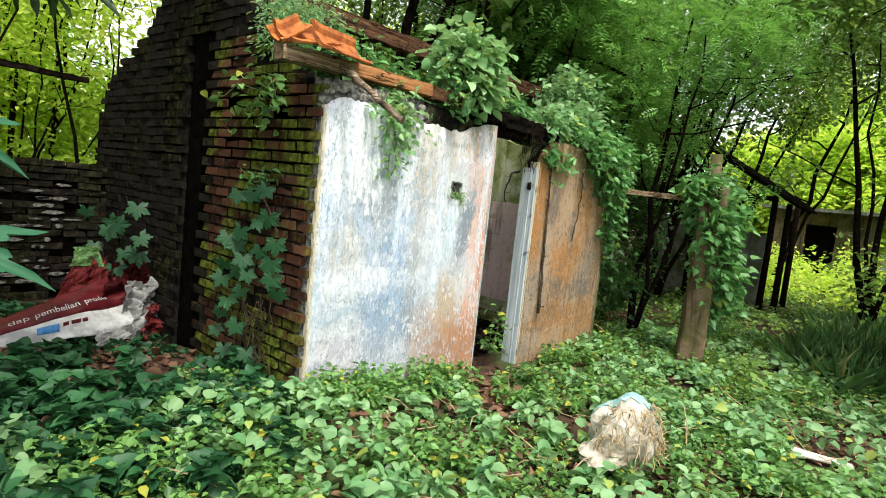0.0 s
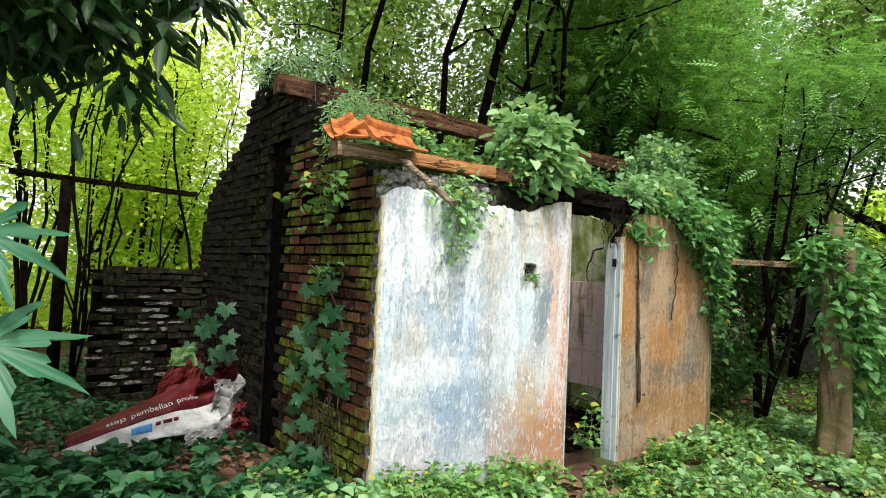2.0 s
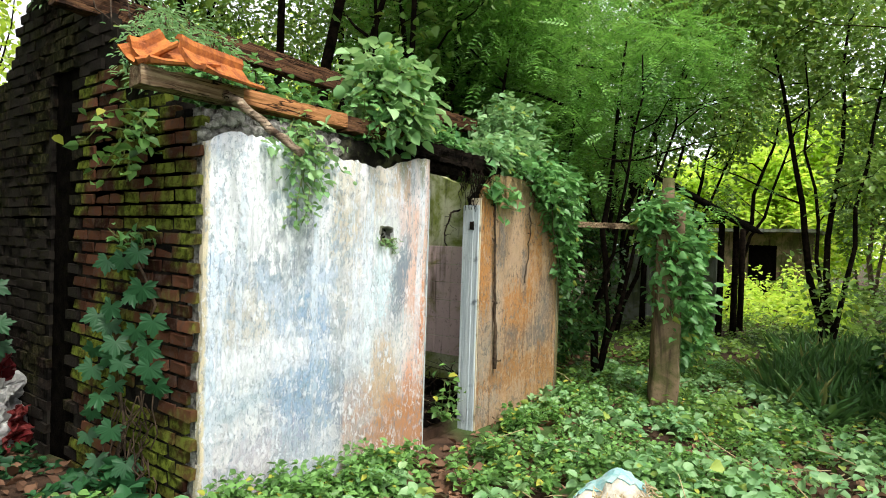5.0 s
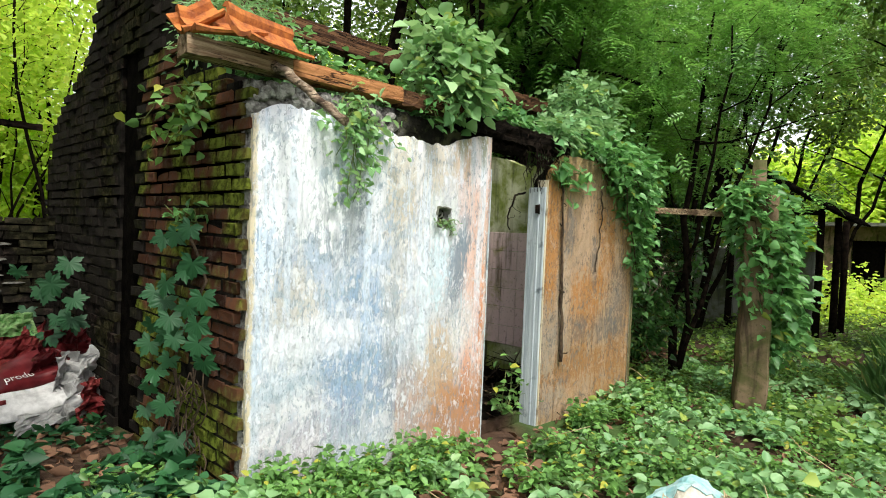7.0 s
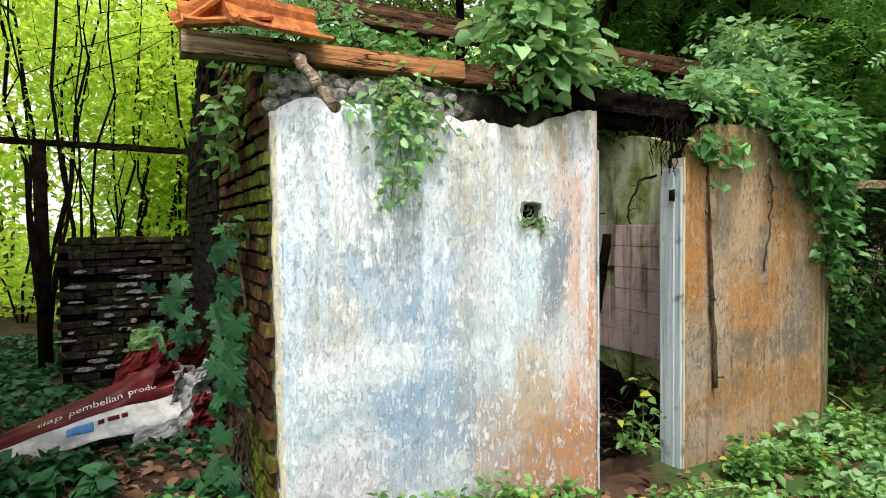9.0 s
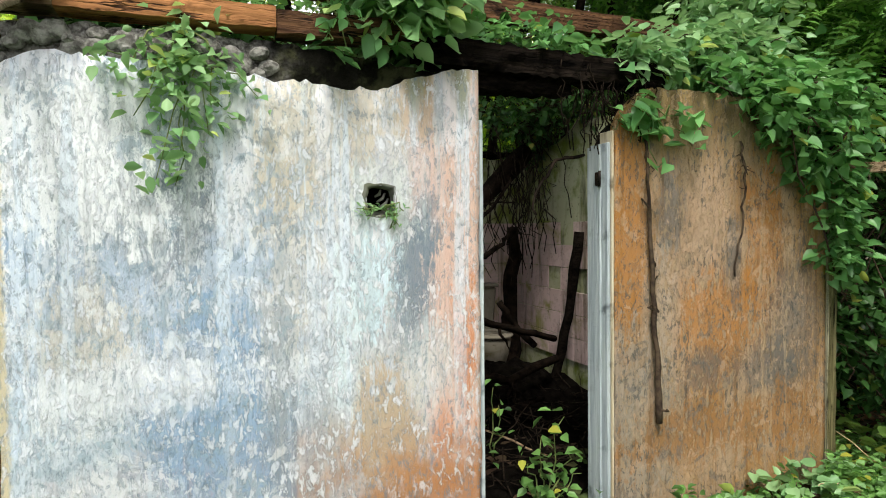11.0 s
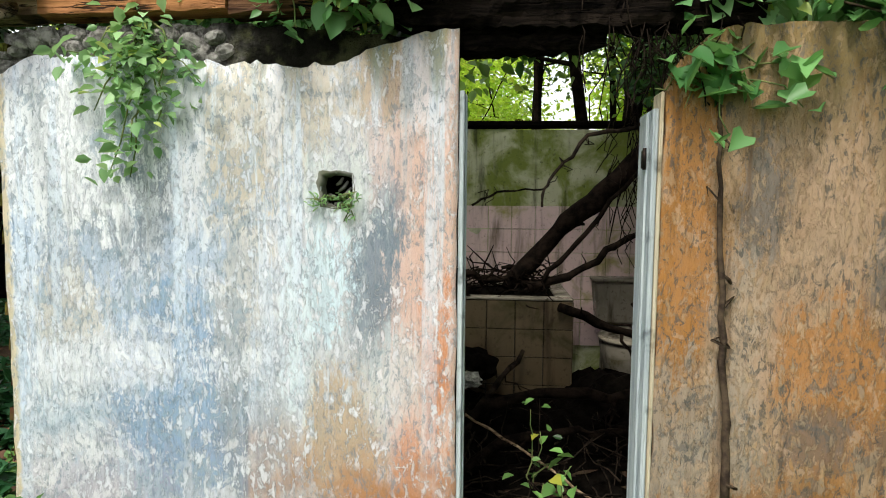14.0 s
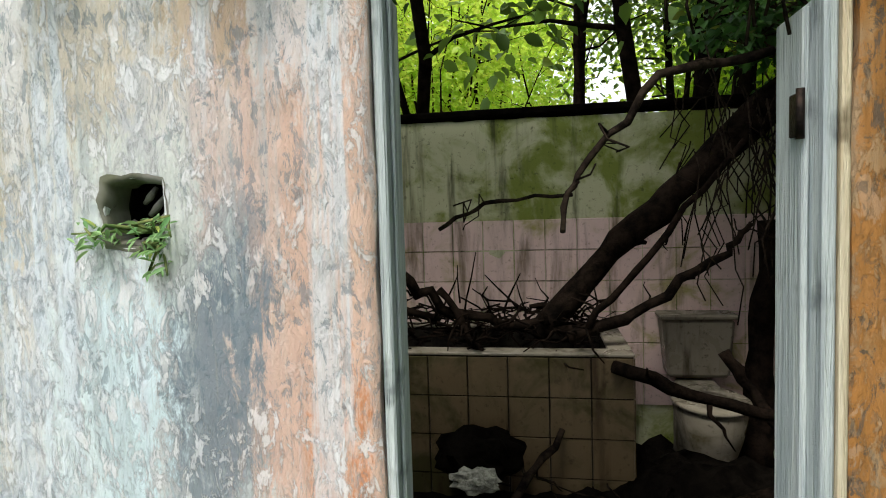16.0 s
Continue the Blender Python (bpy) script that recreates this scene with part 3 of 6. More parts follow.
part("wall_core", skin(spaced(0.1, 1.945, 70, HOLE[:2]), spaced(-0.35, 2.0, 40, HOLE[2:]), ragged(((0.1, 2.08), (1.0, 2.1), (1.5, 2.06), (1.93, 2.04)), 11, 0.03), 0.031, 0.14, -0.4, HOLE, 0.01),
     RUBBLE, wall_front, "grey broken masonry")
part("wall_core", skin(spaced(2.7, 4.25, 50), spaced(-0.45, 1.7, 30), ragged(((2.7, 1.8), (2.9, 2.0), (4.25, 1.86)), 13, 0.03), 0.031, 0.14, -0.5, None, 0.01),
     RUBBLE, wall_front, "grey broken masonry")


def wall_stones():
    rng = np.random.default_rng(23)
    shapes = []
    for i in range(5):
        bm = bmesh.new()
        bmesh.ops.create_icosphere(bm, subdivisions=2, radius=1)
        for v in bm.verts:
            v.co *= 1 + 0.28 * noise.noise(v.co * 1.4 + Vector((i * 5, 0, 0)))
        me = bpy.data.meshes.new("stone")
        bm.to_mesh(me)
        bm.free()
        me.materials.append(STONE)
        shapes.append(me)
    for i in range(34):
        x = 0.11 + 0.92 * i / 33 + rng.normal(0, 0.012)
        r = rng.uniform(0.018, 0.042)
        ob = new("stone", shapes[i % 5])
        ob.location = (x, 0.035 + rng.normal(0, 0.006), lerp_table(TOP_A, x) + rng.uniform(0.015, 0.1))
        ob.scale = (r * 1.3, 0.03, r)
        ob.rotation_euler = (0, rng.uniform(-0.5, 0.5), 0)
        ob.parent = wall_front


def gable_top(y):
    return lerp_table(((0.0, 2.05), (0.35, 2.2), (1.0, 2.7), (1.6, 3.08), (1.95, 3.24), (2.3, 3.2), (2.45, 2.97), (2.6, 2.76), (3.0, 2.5), (3.4, 2.36), (3.78, 2.1), (3.95, 1.5)), y)


BRICK_L, BRICK_H, COURSE, X_FACE = 0.165, 0.06, 0.075, 0.07
gable = thing("wall_west", "mossy red brick gable wall, sooty and coloured as shaded towards the back", "wall", kind="structure")
bm = bmesh.new()
box(bm, X_FACE + 0.012, 0.2, 0.13, 1.42, -0.4, 2.0)
box(bm, X_FACE + 0.012, 0.2, 1.84, 3.9, -0.4, 1.6)
for i in range(26):
    y = 0.13 + i * 0.145
    if not 1.4 < y + 0.07 < 1.84:
        box(bm, X_FACE + 0.012, 0.2, y, y + 0.147, 1.5, gable_top(y + 0.07) - 0.06)
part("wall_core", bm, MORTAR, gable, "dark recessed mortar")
# Near-black filler, almost flush: the recess's shade is put into its colour.
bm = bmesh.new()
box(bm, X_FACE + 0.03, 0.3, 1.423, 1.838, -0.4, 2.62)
part("recess_back", bm, BLACK, gable, "near-black fill standing for the shaded recess")


def wall_west_bricks():
    rng = np.random.default_rng(4)
    bm = bmesh.new()
    box(bm, 0, 0.05, 0, BRICK_L, 0, BRICK_H, bevel=0.006)
    bricks = []
    for k in range(3):
        b2 = bm.copy()
        for v in b2.verts:
            v.co += Vector(rng.normal(0, 0.004, 3))
        me = bpy.data.meshes.new("brick")
        b2.to_mesh(me)
        b2.free()
        me.materials.append(BRICK)
        bricks.append(me)
    bm.free()
    far_v, far_f = [], []
    count = 0
    for c in range(-5, 44):
        z = c * COURSE - 0.05
        y = 0.0 if c % 2 else -0.1
        while y < 3.9:
            y0, y1 = max(y, 0.02), min(y + BRICK_L, 3.9 + rng.normal(0, 0.05))
            y += BRICK_L + 0.018
            if y1 - y0 < 0.06 or z + BRICK_H > gable_top((y0 + y1) / 2) + rng.normal(0, 0.02):
                continue
            if 1.45 < (y0 + y1) / 2 < 1.82 and z < 2.5:
                continue
            out = rng.normal(0, 0.005)
            if rng.random() < 0.03:
                out += 0.03
            if y1 < 1.5 and -0.2 < z < 2.4:
                ob = new("brick", bricks[count % 3])
                ob.location = (X_FACE + out, y0, z)
                ob.scale = (1, (y1 - y0) / BRICK_L, 1)
                ob.parent = gable
                count += 1
            else:
                o = len(far_v)
                j = rng.normal(0, 0.004, (8, 3))
                for q, (a, b, d) in enumerate(((a, b, d) for a in (0, 0.05) for b in (y0, y1) for d in (0, BRICK_H))):
                    far_v.append((X_FACE + out + a + j[q, 0], b + j[q, 1], z + d + j[q, 2]))
                far_f.extend(tuple(o + t for t in f) for f in ((0, 1, 3, 2), (4, 6, 7, 5), (0, 4, 5, 1), (2, 3, 7, 6), (0, 2, 6, 4), (1, 5, 7, 3)))
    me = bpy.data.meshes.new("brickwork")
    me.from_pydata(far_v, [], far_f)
    me.materials.append(BRICK_SOOT_SHADE)
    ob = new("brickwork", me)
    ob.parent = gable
    tagged(ob, "sooty weathered bricks with shade put into their colour", kind="stuff")


# back and east walls of the wash room, tiled to shoulder height
wall_back = thing("wall_south", "algae-stained plastered back wall above pale pink tiles", "wall", kind="structure")
part("plaster", skin(spaced(0.2, 3.9, 60), spaced(-0.3, 2.0, 40), ragged(((0.2, 2.05), (3.9, 2.02)), 21, 0.008), 2.81, 2.93, -0.4, None, 0.005, 9), BACK_PLASTER, wall_back)
bm = bmesh.new()
box(bm, 0.2, 3.95, 2.77, 2.96, 2.052, 2.1, bevel=0.01)
part("coping", bm, BLACK, wall_back, "blackened coping")
wall_side = thing("wall_east", "broken algae-stained inner wall above pink tiles", "wall", kind="structure")
bm = skin(spaced(0.15, 2.8, 40), spaced(-0.35, 2.0, 36), ragged(((0.15, 2.0), (1.0, 2.1), (1.3, 2.2), (1.7, 2.25), (2.0, 2.1), (2.8, 2.0)), 25, 0.03), -3.78, -3.66, -0.4, None, 0.004, 17)
bm.transform(Matrix(((0, -1, 0, 0), (1, 0, 0, 0), (0, 0, 1, 0), (0, 0, 0, 1))))
bmesh.ops.reverse_faces(bm, faces=bm.faces)
part("plaster", bm, BACK_PLASTER, wall_side)
bm = bmesh.new()
box(bm, 0.22, 3.66, 0.15, 2.79, -0.4, -0.12)
tagged(part("floor", bm, EARTH), "dark earth and litter on the wash room floor", "floor", kind="structure")

# door frame
frame_ob = thing("door_frame", "weathered pale blue painted door frame without a door", "door frame")
bm = bmesh.new()
box(bm, 1.952, 1.972, 0.004, 0.075, -0.3, 1.83, bevel=0.004)
box(bm, 1.973, 1.98, 0.03, 0.085, -0.3, 1.82, bevel=0.003)
part("jamb", bm, JAMB, frame_ob)
bm = bmesh.new()
box(bm, 2.662, 2.682, 0.004, 0.16, -0.25, 1.76, bevel=0.004)
box(bm, 2.65, 2.661, 0.05, 0.16, -0.25, 1.75, bevel=0.003)
part("jamb", bm, JAMB, frame_ob)
bm = bmesh.new()
box(bm, 2.684, 2.698, -0.004, 0.1, -0.25, 1.82, bevel=0.004)
part("casing", bm, JAMB_CREAM, frame_ob, "cream painted strip")


# timbers over the front wall
def beam(name, label, a, b, high, deep, material, seed, wobble=0.006, ragged_end=0.0, category="beam"):
    rng = np.random.default_rng(seed)
    a, b = Vector(a), Vector(b)
    bm = bmesh.new()
    n = max(4, int((b - a).length / 0.03))
    rings = []
    for i in range(n + 1):
        p = a.lerp(b, i / n)
        k = 1 - (ragged_end * max(0, 1 - min(i, n - i) / 3) if ragged_end else 0)
        ring = []
        for q, (dy, dz) in enumerate(((-0.5, -0.46), (-0.5, -0.2), (-0.5, 0.15), (-0.46, 0.5), (0.5, 0.5), (0.5, 0.0), (0.5, -0.5), (-0.1, -0.5))):
            s = Vector((p.x * 6 + p.y * 6, q * 3.1, seed))
            ring.append(bm.verts.new(p + Vector((0, dy * deep * k + wobble * (1.6 * noise.noise(s) + rng.normal(0, 0.35)), dz * high * k + wobble * (1.6 * noise.noise(s * 1.7) + rng.normal(0, 0.35))))))
        rings.append(ring)
    for r, s in zip(rings, rings[1:]):
        for j in range(8):
            bm.faces.new((r[j], r[(j + 1) % 8], s[(j + 1) % 8], s[j]))
    bm.faces.new(rings[0][::-1]), bm.faces.new(rings[-1])
    return tagged(part(name, bm, material), label, category)


beam("roof_beam", "orange-brown sawn roof beam on the front wall", (0.3, 0.04, 2.17), (1.06, 0.04, 2.18), 0.09, 0.11, WOOD_NEW, 1, 0.003)
beam("roof_beam", "grey weathered end of the roof beam", (-0.24, 0.04, 2.155), (0.298, 0.04, 2.17), 0.092, 0.112, WOOD_GREY, 7, 0.005)
beam("roof_beam", "brown weathered roof beam on the front wall", (1.064, 0.05, 2.17), (1.68, 0.05, 2.19), 0.1, 0.1, WOOD_BROWN, 2, 0.004)
beam("rotten_beam", "black rotten beam over the doorway", (1.66, 0.07, 2.13), (3.05, 0.07, 2.11), 0.13, 0.13, WOOD_ROT, 3, 0.014, 0.3)
beam("rotten_beam", "black rotten plank under the beam over the doorway", (1.94, 0.09, 2.02), (2.5, 0.09, 2.03), 0.08, 0.08, WOOD_ROT, 4, 0.018, 0.4)
beam("purlin", "long dark weathered purlin across the roofless room", (-0.14, 1.3, 2.87), (4.5, 1.3, 2.87), 0.16, 0.09, WOOD_BROWN, 5, 0.006, category="beam")

# pillar and rail at the broken end of the building
bm = bmesh.new()
box(bm, -0.16, 0.16, -0.13, 0.13, -0.3, 1.9, bevel=0.02)
bmesh.ops.subdivide_edges(bm, edges=[e for e in bm.edges if e.calc_length() > 1], cuts=14)
for v in bm.verts:
    v.co += Vector((noise.noise(v.co * 3), noise.noise(v.co * 3 + Vector((7, 0, 0))), 0)) * 0.025 + Vector((noise.noise(v.co * 17), noise.noise(v.co * 19), noise.noise(v.co * 13))) * 0.01
bm.transform(pose(4.88, -0.98, -0.05, 0, -2.5, 24))
tagged(part("concrete_pillar", bm, CONCRETE), "stained leaning concrete pillar wrapped in creepers", "pillar")
bm = bmesh.new()
tube(bm, [(4.95, -0.95, 1.84), (4.96, -0.94, 2.0), (4.94, -0.95, 2.2)], [0.075, 0.07, 0.06], 9)
tagged(part("post", bm, CONCRETE), "grey mossy round post standing on the pillar", "post")
beam("rail", "pale weathered wooden rail between wall and pillar", (4.3, 0.0, 1.67), (4.85, -0.75, 1.66), 0.06, 0.06, WOOD_GREY, 6, 0.004)

# Boards added as a dark backdrop for the shaded hollow behind the creepers.
def plank_wall():
    wall = thing("plank_wall", "rotten black plank wall added as a dark backdrop behind the creepers", "wall", at=(5.3, 1.15, -0.3))
    rng = np.random.default_rng(91)
    x = -0.95
    while x < 1.0:
        wide = rng.uniform(0.1, 0.2)
        bm = bmesh.new()
        box(bm, x, x + wide, 0, 0.03, -0.15, rng.uniform(1.7, 2.5), pose(0, rng.normal(0, 0.02), 0, rng.normal(0, 1.5), rng.normal(0, 1.2), 0), 0.004)
        part("plank", bm, WOOD_ROT, wall)
        x += wide + rng.uniform(0.01, 0.06)


plank_wall()

# low wall behind the sack
low = thing("low_wall", "low near-black brick wall with scraps of whitewash", "wall", kind="structure")
bm = bmesh.new()
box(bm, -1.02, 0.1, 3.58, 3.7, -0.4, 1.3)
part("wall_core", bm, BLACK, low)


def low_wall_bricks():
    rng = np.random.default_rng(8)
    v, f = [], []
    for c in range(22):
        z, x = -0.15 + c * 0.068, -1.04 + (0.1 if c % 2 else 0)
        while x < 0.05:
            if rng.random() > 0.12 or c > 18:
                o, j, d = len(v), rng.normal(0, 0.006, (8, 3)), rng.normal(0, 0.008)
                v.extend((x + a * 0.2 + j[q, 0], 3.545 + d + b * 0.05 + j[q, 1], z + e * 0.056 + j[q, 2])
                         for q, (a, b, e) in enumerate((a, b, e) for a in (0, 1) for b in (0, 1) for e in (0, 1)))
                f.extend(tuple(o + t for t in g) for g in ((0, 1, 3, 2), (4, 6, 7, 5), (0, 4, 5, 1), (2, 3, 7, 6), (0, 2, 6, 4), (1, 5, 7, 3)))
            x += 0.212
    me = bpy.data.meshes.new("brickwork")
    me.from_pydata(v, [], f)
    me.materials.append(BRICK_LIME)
    ob = new("brickwork", me)
    ob.parent = low
    tagged(ob, "near-black bricks", kind="stuff")
    for k in range(46):
        x, z = rng.normal(-0.62, 0.24), rng.normal(0.62, 0.3)
        if not (-1.0 < x < 0.0 and 0.0 < z < 1.1):
            continue
        bm = bmesh.new()
        z = -0.15 + round((z + 0.15) / 0.068) * 0.068 + 0.028
        n, w, h = 9, rng.uniform(0.03, 0.1), rng.uniform(0.01, 0.024)
        rim = [bm.verts.new((x + w * math.cos(a) * rng.uniform(0.6, 1.1), 3.525, z + h * math.sin(a) * rng.uniform(0.6, 1.1))) for a in (2 * math.pi * i / n for i in range(n))]
        back = [bm.verts.new(v.co + Vector((0, 0.03, 0))) for v in rim]
        bm.faces.new(rim)
        for i in range(n):
            bm.faces.new((rim[i], back[i], back[(i + 1) % n], rim[(i + 1) % n]))
        part("whitewash_scrap", bm, WHITE_PLASTER, low)


low_wall_bricks()
wall_stones()
beam("fence_rail", "dark bamboo rail over the low wall", (-1.75, 4.5, 2.3), (0.15, 4.5, 2.26), 0.06, 0.06, BARK_DARK, 41, 0.006)
bm = bmesh.new()
tube(bm, [(-1.25, 4.52, -0.3), (-1.24, 4.52, 1.0), (-1.23, 4.5, 2.27)], [0.07, 0.065, 0.06], 7)
tagged(part("fence_post", bm, BARK_DARK), "dark round wooden fence post", "post")

# ---- tiles, tank and toilet of the wash room ----
def tile_mesh(material, w=0.196, h=0.196, d=0.008):
    bm = bmesh.new()
    lo = [bm.verts.new((x, 0, z)) for x, z in ((0, 0), (w, 0), (w, h), (0, h))]
    up = [bm.verts.new((x, -d, z)) for x, z in ((0.003, 0.003), (w - 0.003, 0.003), (w - 0.003, h - 0.003), (0.003, h - 0.003))]
    bm.faces.new(up)
    for i in range(4):
        bm.faces.new((lo[i], lo[(i + 1) % 4], up[(i + 1) % 4], up[i]))
    me = bpy.data.meshes.new("tile")
    bm.to_mesh(me)
    bm.free()
    me.materials.append(material)
    return me


PINK, DIRTY_SHADED = tile_mesh(TILE_PINK), tile_mesh(TILE_BROWN)
STEP = 0.2


def lay_tiles(me, parent, origin, turn, columns, rows, seed, missing=0.0):
    rng = np.random.default_rng(seed)
    m = Matrix.Translation(origin) @ pose(0, 0, 0, 0, 0, turn)
    for i in range(columns):
        for j in range(rows):
            if rng.random() < missing:
                continue
            ob = new("tile", me)
            ob.matrix_world = m @ pose(i * STEP, 0, j * STEP, rng.normal(0, 0.25), 0, rng.normal(0, 0.25))
            ob.parent = parent


def water_tank():
    top = thing("water_tank", "tiled masonry water tank stained brown and green, darkened for shade", "tank", at=(1.9, 2.1, -0.12))
    bm = bmesh.new()
    for x0, x1, y0, y1 in ((1.05, 2.648, 1.85, 1.95), (1.05, 2.648, 2.55, 2.65), (2.548, 2.648, 1.95, 2.55), (1.05, 1.15, 1.95, 2.55)):
        box(bm, x0, x1, y0, y1, -0.3, 0.73)
    bm.transform(Matrix.Translation((-1.9, -2.1, 0.12)))
    part("tank_wall", bm, MORTAR, top)
    bm = bmesh.new()
    for x0, x1, y0, y1 in ((1.04, 2.655, 1.842, 1.96), (1.04, 2.655, 2.54, 2.66), (2.54, 2.655, 1.961, 2.539)):
        box(bm, x0, x1, y0, y1, 0.732, 0.748, bevel=0.004)
    bm.transform(Matrix.Translation((-1.9, -2.1, 0.12)))
    part("rim", bm, CHINA, top, "pale tiled rim littered with dirt, darkened for shade")
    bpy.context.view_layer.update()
    lay_tiles(DIRTY_SHADED, top, (1.054 - 1.9, 1.849 - 2.1, -0.07 + 0.12), 0, 8, 4, 3)
    lay_tiles(DIRTY_SHADED, top, (2.649 - 1.9, 1.85 - 2.1, -0.07 + 0.12), 90, 4, 4, 4)
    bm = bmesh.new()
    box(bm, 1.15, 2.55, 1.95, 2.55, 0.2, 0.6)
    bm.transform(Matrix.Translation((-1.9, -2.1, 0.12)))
    part("litter_fill", bm, BLACK, top, "rotted litter, near-black for the tank's shade")


def revolve(bm, profile, cx, cy, sx=1.0, sy=1.0, seg=24):
    rings = [[bm.verts.new((cx + r * sx * math.cos(a), cy + r * sy * math.sin(a), z)) for a in (2 * math.pi * i / seg for i in range(seg))] for r, z in profile]
    for p, q in zip(rings, rings[1:]):
        for i in range(seg):
            bm.faces.new((p[i], p[(i + 1) % seg], q[(i + 1) % seg], q[i])).smooth = True
    bm.faces.new(rings[0][::-1]), bm.faces.new(rings[-1])


def toilet():
    top = thing("toilet", "dirty white china toilet with cistern, lid gone, darkened for shade", "toilet", at=(3.12, 2.4, -0.12))
    sh = Matrix.Translation((-3.12, -2.4, 0.12))
    bm = bmesh.new()
    box(bm, 2.93, 3.34, 2.62, 2.79, 0.42, 0.77, bevel=0.02)
    for v in bm.verts:
        if v.co.z < 0.6:
            v.co.x = 3.135 + (v.co.x - 3.135) * 0.86
    bm.transform(sh)
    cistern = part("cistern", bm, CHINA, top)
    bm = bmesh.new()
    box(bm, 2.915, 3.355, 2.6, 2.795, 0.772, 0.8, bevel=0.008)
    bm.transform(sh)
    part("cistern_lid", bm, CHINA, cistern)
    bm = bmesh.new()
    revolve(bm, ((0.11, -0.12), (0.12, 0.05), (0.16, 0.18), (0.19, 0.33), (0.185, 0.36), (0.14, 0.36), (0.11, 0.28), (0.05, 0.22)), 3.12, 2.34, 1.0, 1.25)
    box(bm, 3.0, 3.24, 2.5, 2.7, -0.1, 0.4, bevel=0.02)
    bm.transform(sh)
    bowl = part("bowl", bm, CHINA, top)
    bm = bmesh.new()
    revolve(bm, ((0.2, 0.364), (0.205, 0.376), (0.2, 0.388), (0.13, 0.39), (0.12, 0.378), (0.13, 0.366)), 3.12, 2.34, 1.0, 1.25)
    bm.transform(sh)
    part("seat", bm, CHINA, bowl, "dirty grey plastic seat darkened for shade")


# ---- fallen wood in the wash room ----
def branch(name, label, pts, r0, r1, material, seed, twigs=0, stray=0.02, twig_len=0.25, category="branch"):
    """A knotty branch along the points, with side twigs."""
    rng = np.random.default_rng(seed)
    top = thing(name, label, category, at=pts[0])
    back = Matrix.Translation(-Vector(pts[0]))
    path = []
    for a, b in zip(pts, pts[1:]):
        path += wander(rng, a, b, 5, stray)[:-1]
    path.append(Vector(pts[-1]))
    n = len(path)
    bm = bmesh.new()
    tube(bm, path, [(r0 + (r1 - r0) * i / (n - 1)) * rng.uniform(0.85, 1.18) for i in range(n)], 8)
    bm.transform(back)
    part("limb", bm, material, top)
    for _ in range(twigs):
        i = rng.integers(1, n - 1)
        d = Vector(rng.normal(0, 1, 3)).normalized() * twig_len * rng.uniform(0.4, 1.2)
        bm = bmesh.new()
        tube(bm, wander(rng, path[i], path[i] + d, 4, 0.015), [max(0.002, r1 * 0.6 * (1 - 0.2 * q)) for q in range(5)], 4)
        bm.transform(back)
        part("twig", bm, material, top)
    return top


def litter_heap():
    """Rotted litter heaped over the wash room floor, near-black to hold the room's shade."""
    rng = np.random.default_rng(6)
    bm = bmesh.new()
    n, m = 44, 44
    g = []
    for i in range(n + 1):
        row = []
        for j in range(m + 1):
            x, y = 0.25 + 3.38 * i / n, 0.2 + 2.55 * j / m
            h = 0.3 * math.exp(-((x - 3.05) ** 2 / 0.4 + (y - 1.8) ** 2 / 0.16)) + 0.12 * math.exp(-((x - 2.9) ** 2 / 0.1 + (y - 2.3) ** 2 / 0.2)) + 0.2 * math.exp(-((x - 1.9) ** 2 / 0.3 + (y - 1.6) ** 2 / 0.2))
            row.append(bm.verts.new((x, y, -0.11 + h + 0.05 * noise.noise(Vector((x * 6, y * 6, 2))) + 0.02 * rng.normal())))
        g.append(row)
    for i in range(n):
        for j in range(m):
            bm.faces.new((g[i][j], g[i + 1][j], g[i + 1][j + 1], g[i][j + 1]))
    tagged(part("litter_heap", bm, BLACK), "rotted litter heaped on the floor, near-black for the room's shade", "litter", kind="stuff")


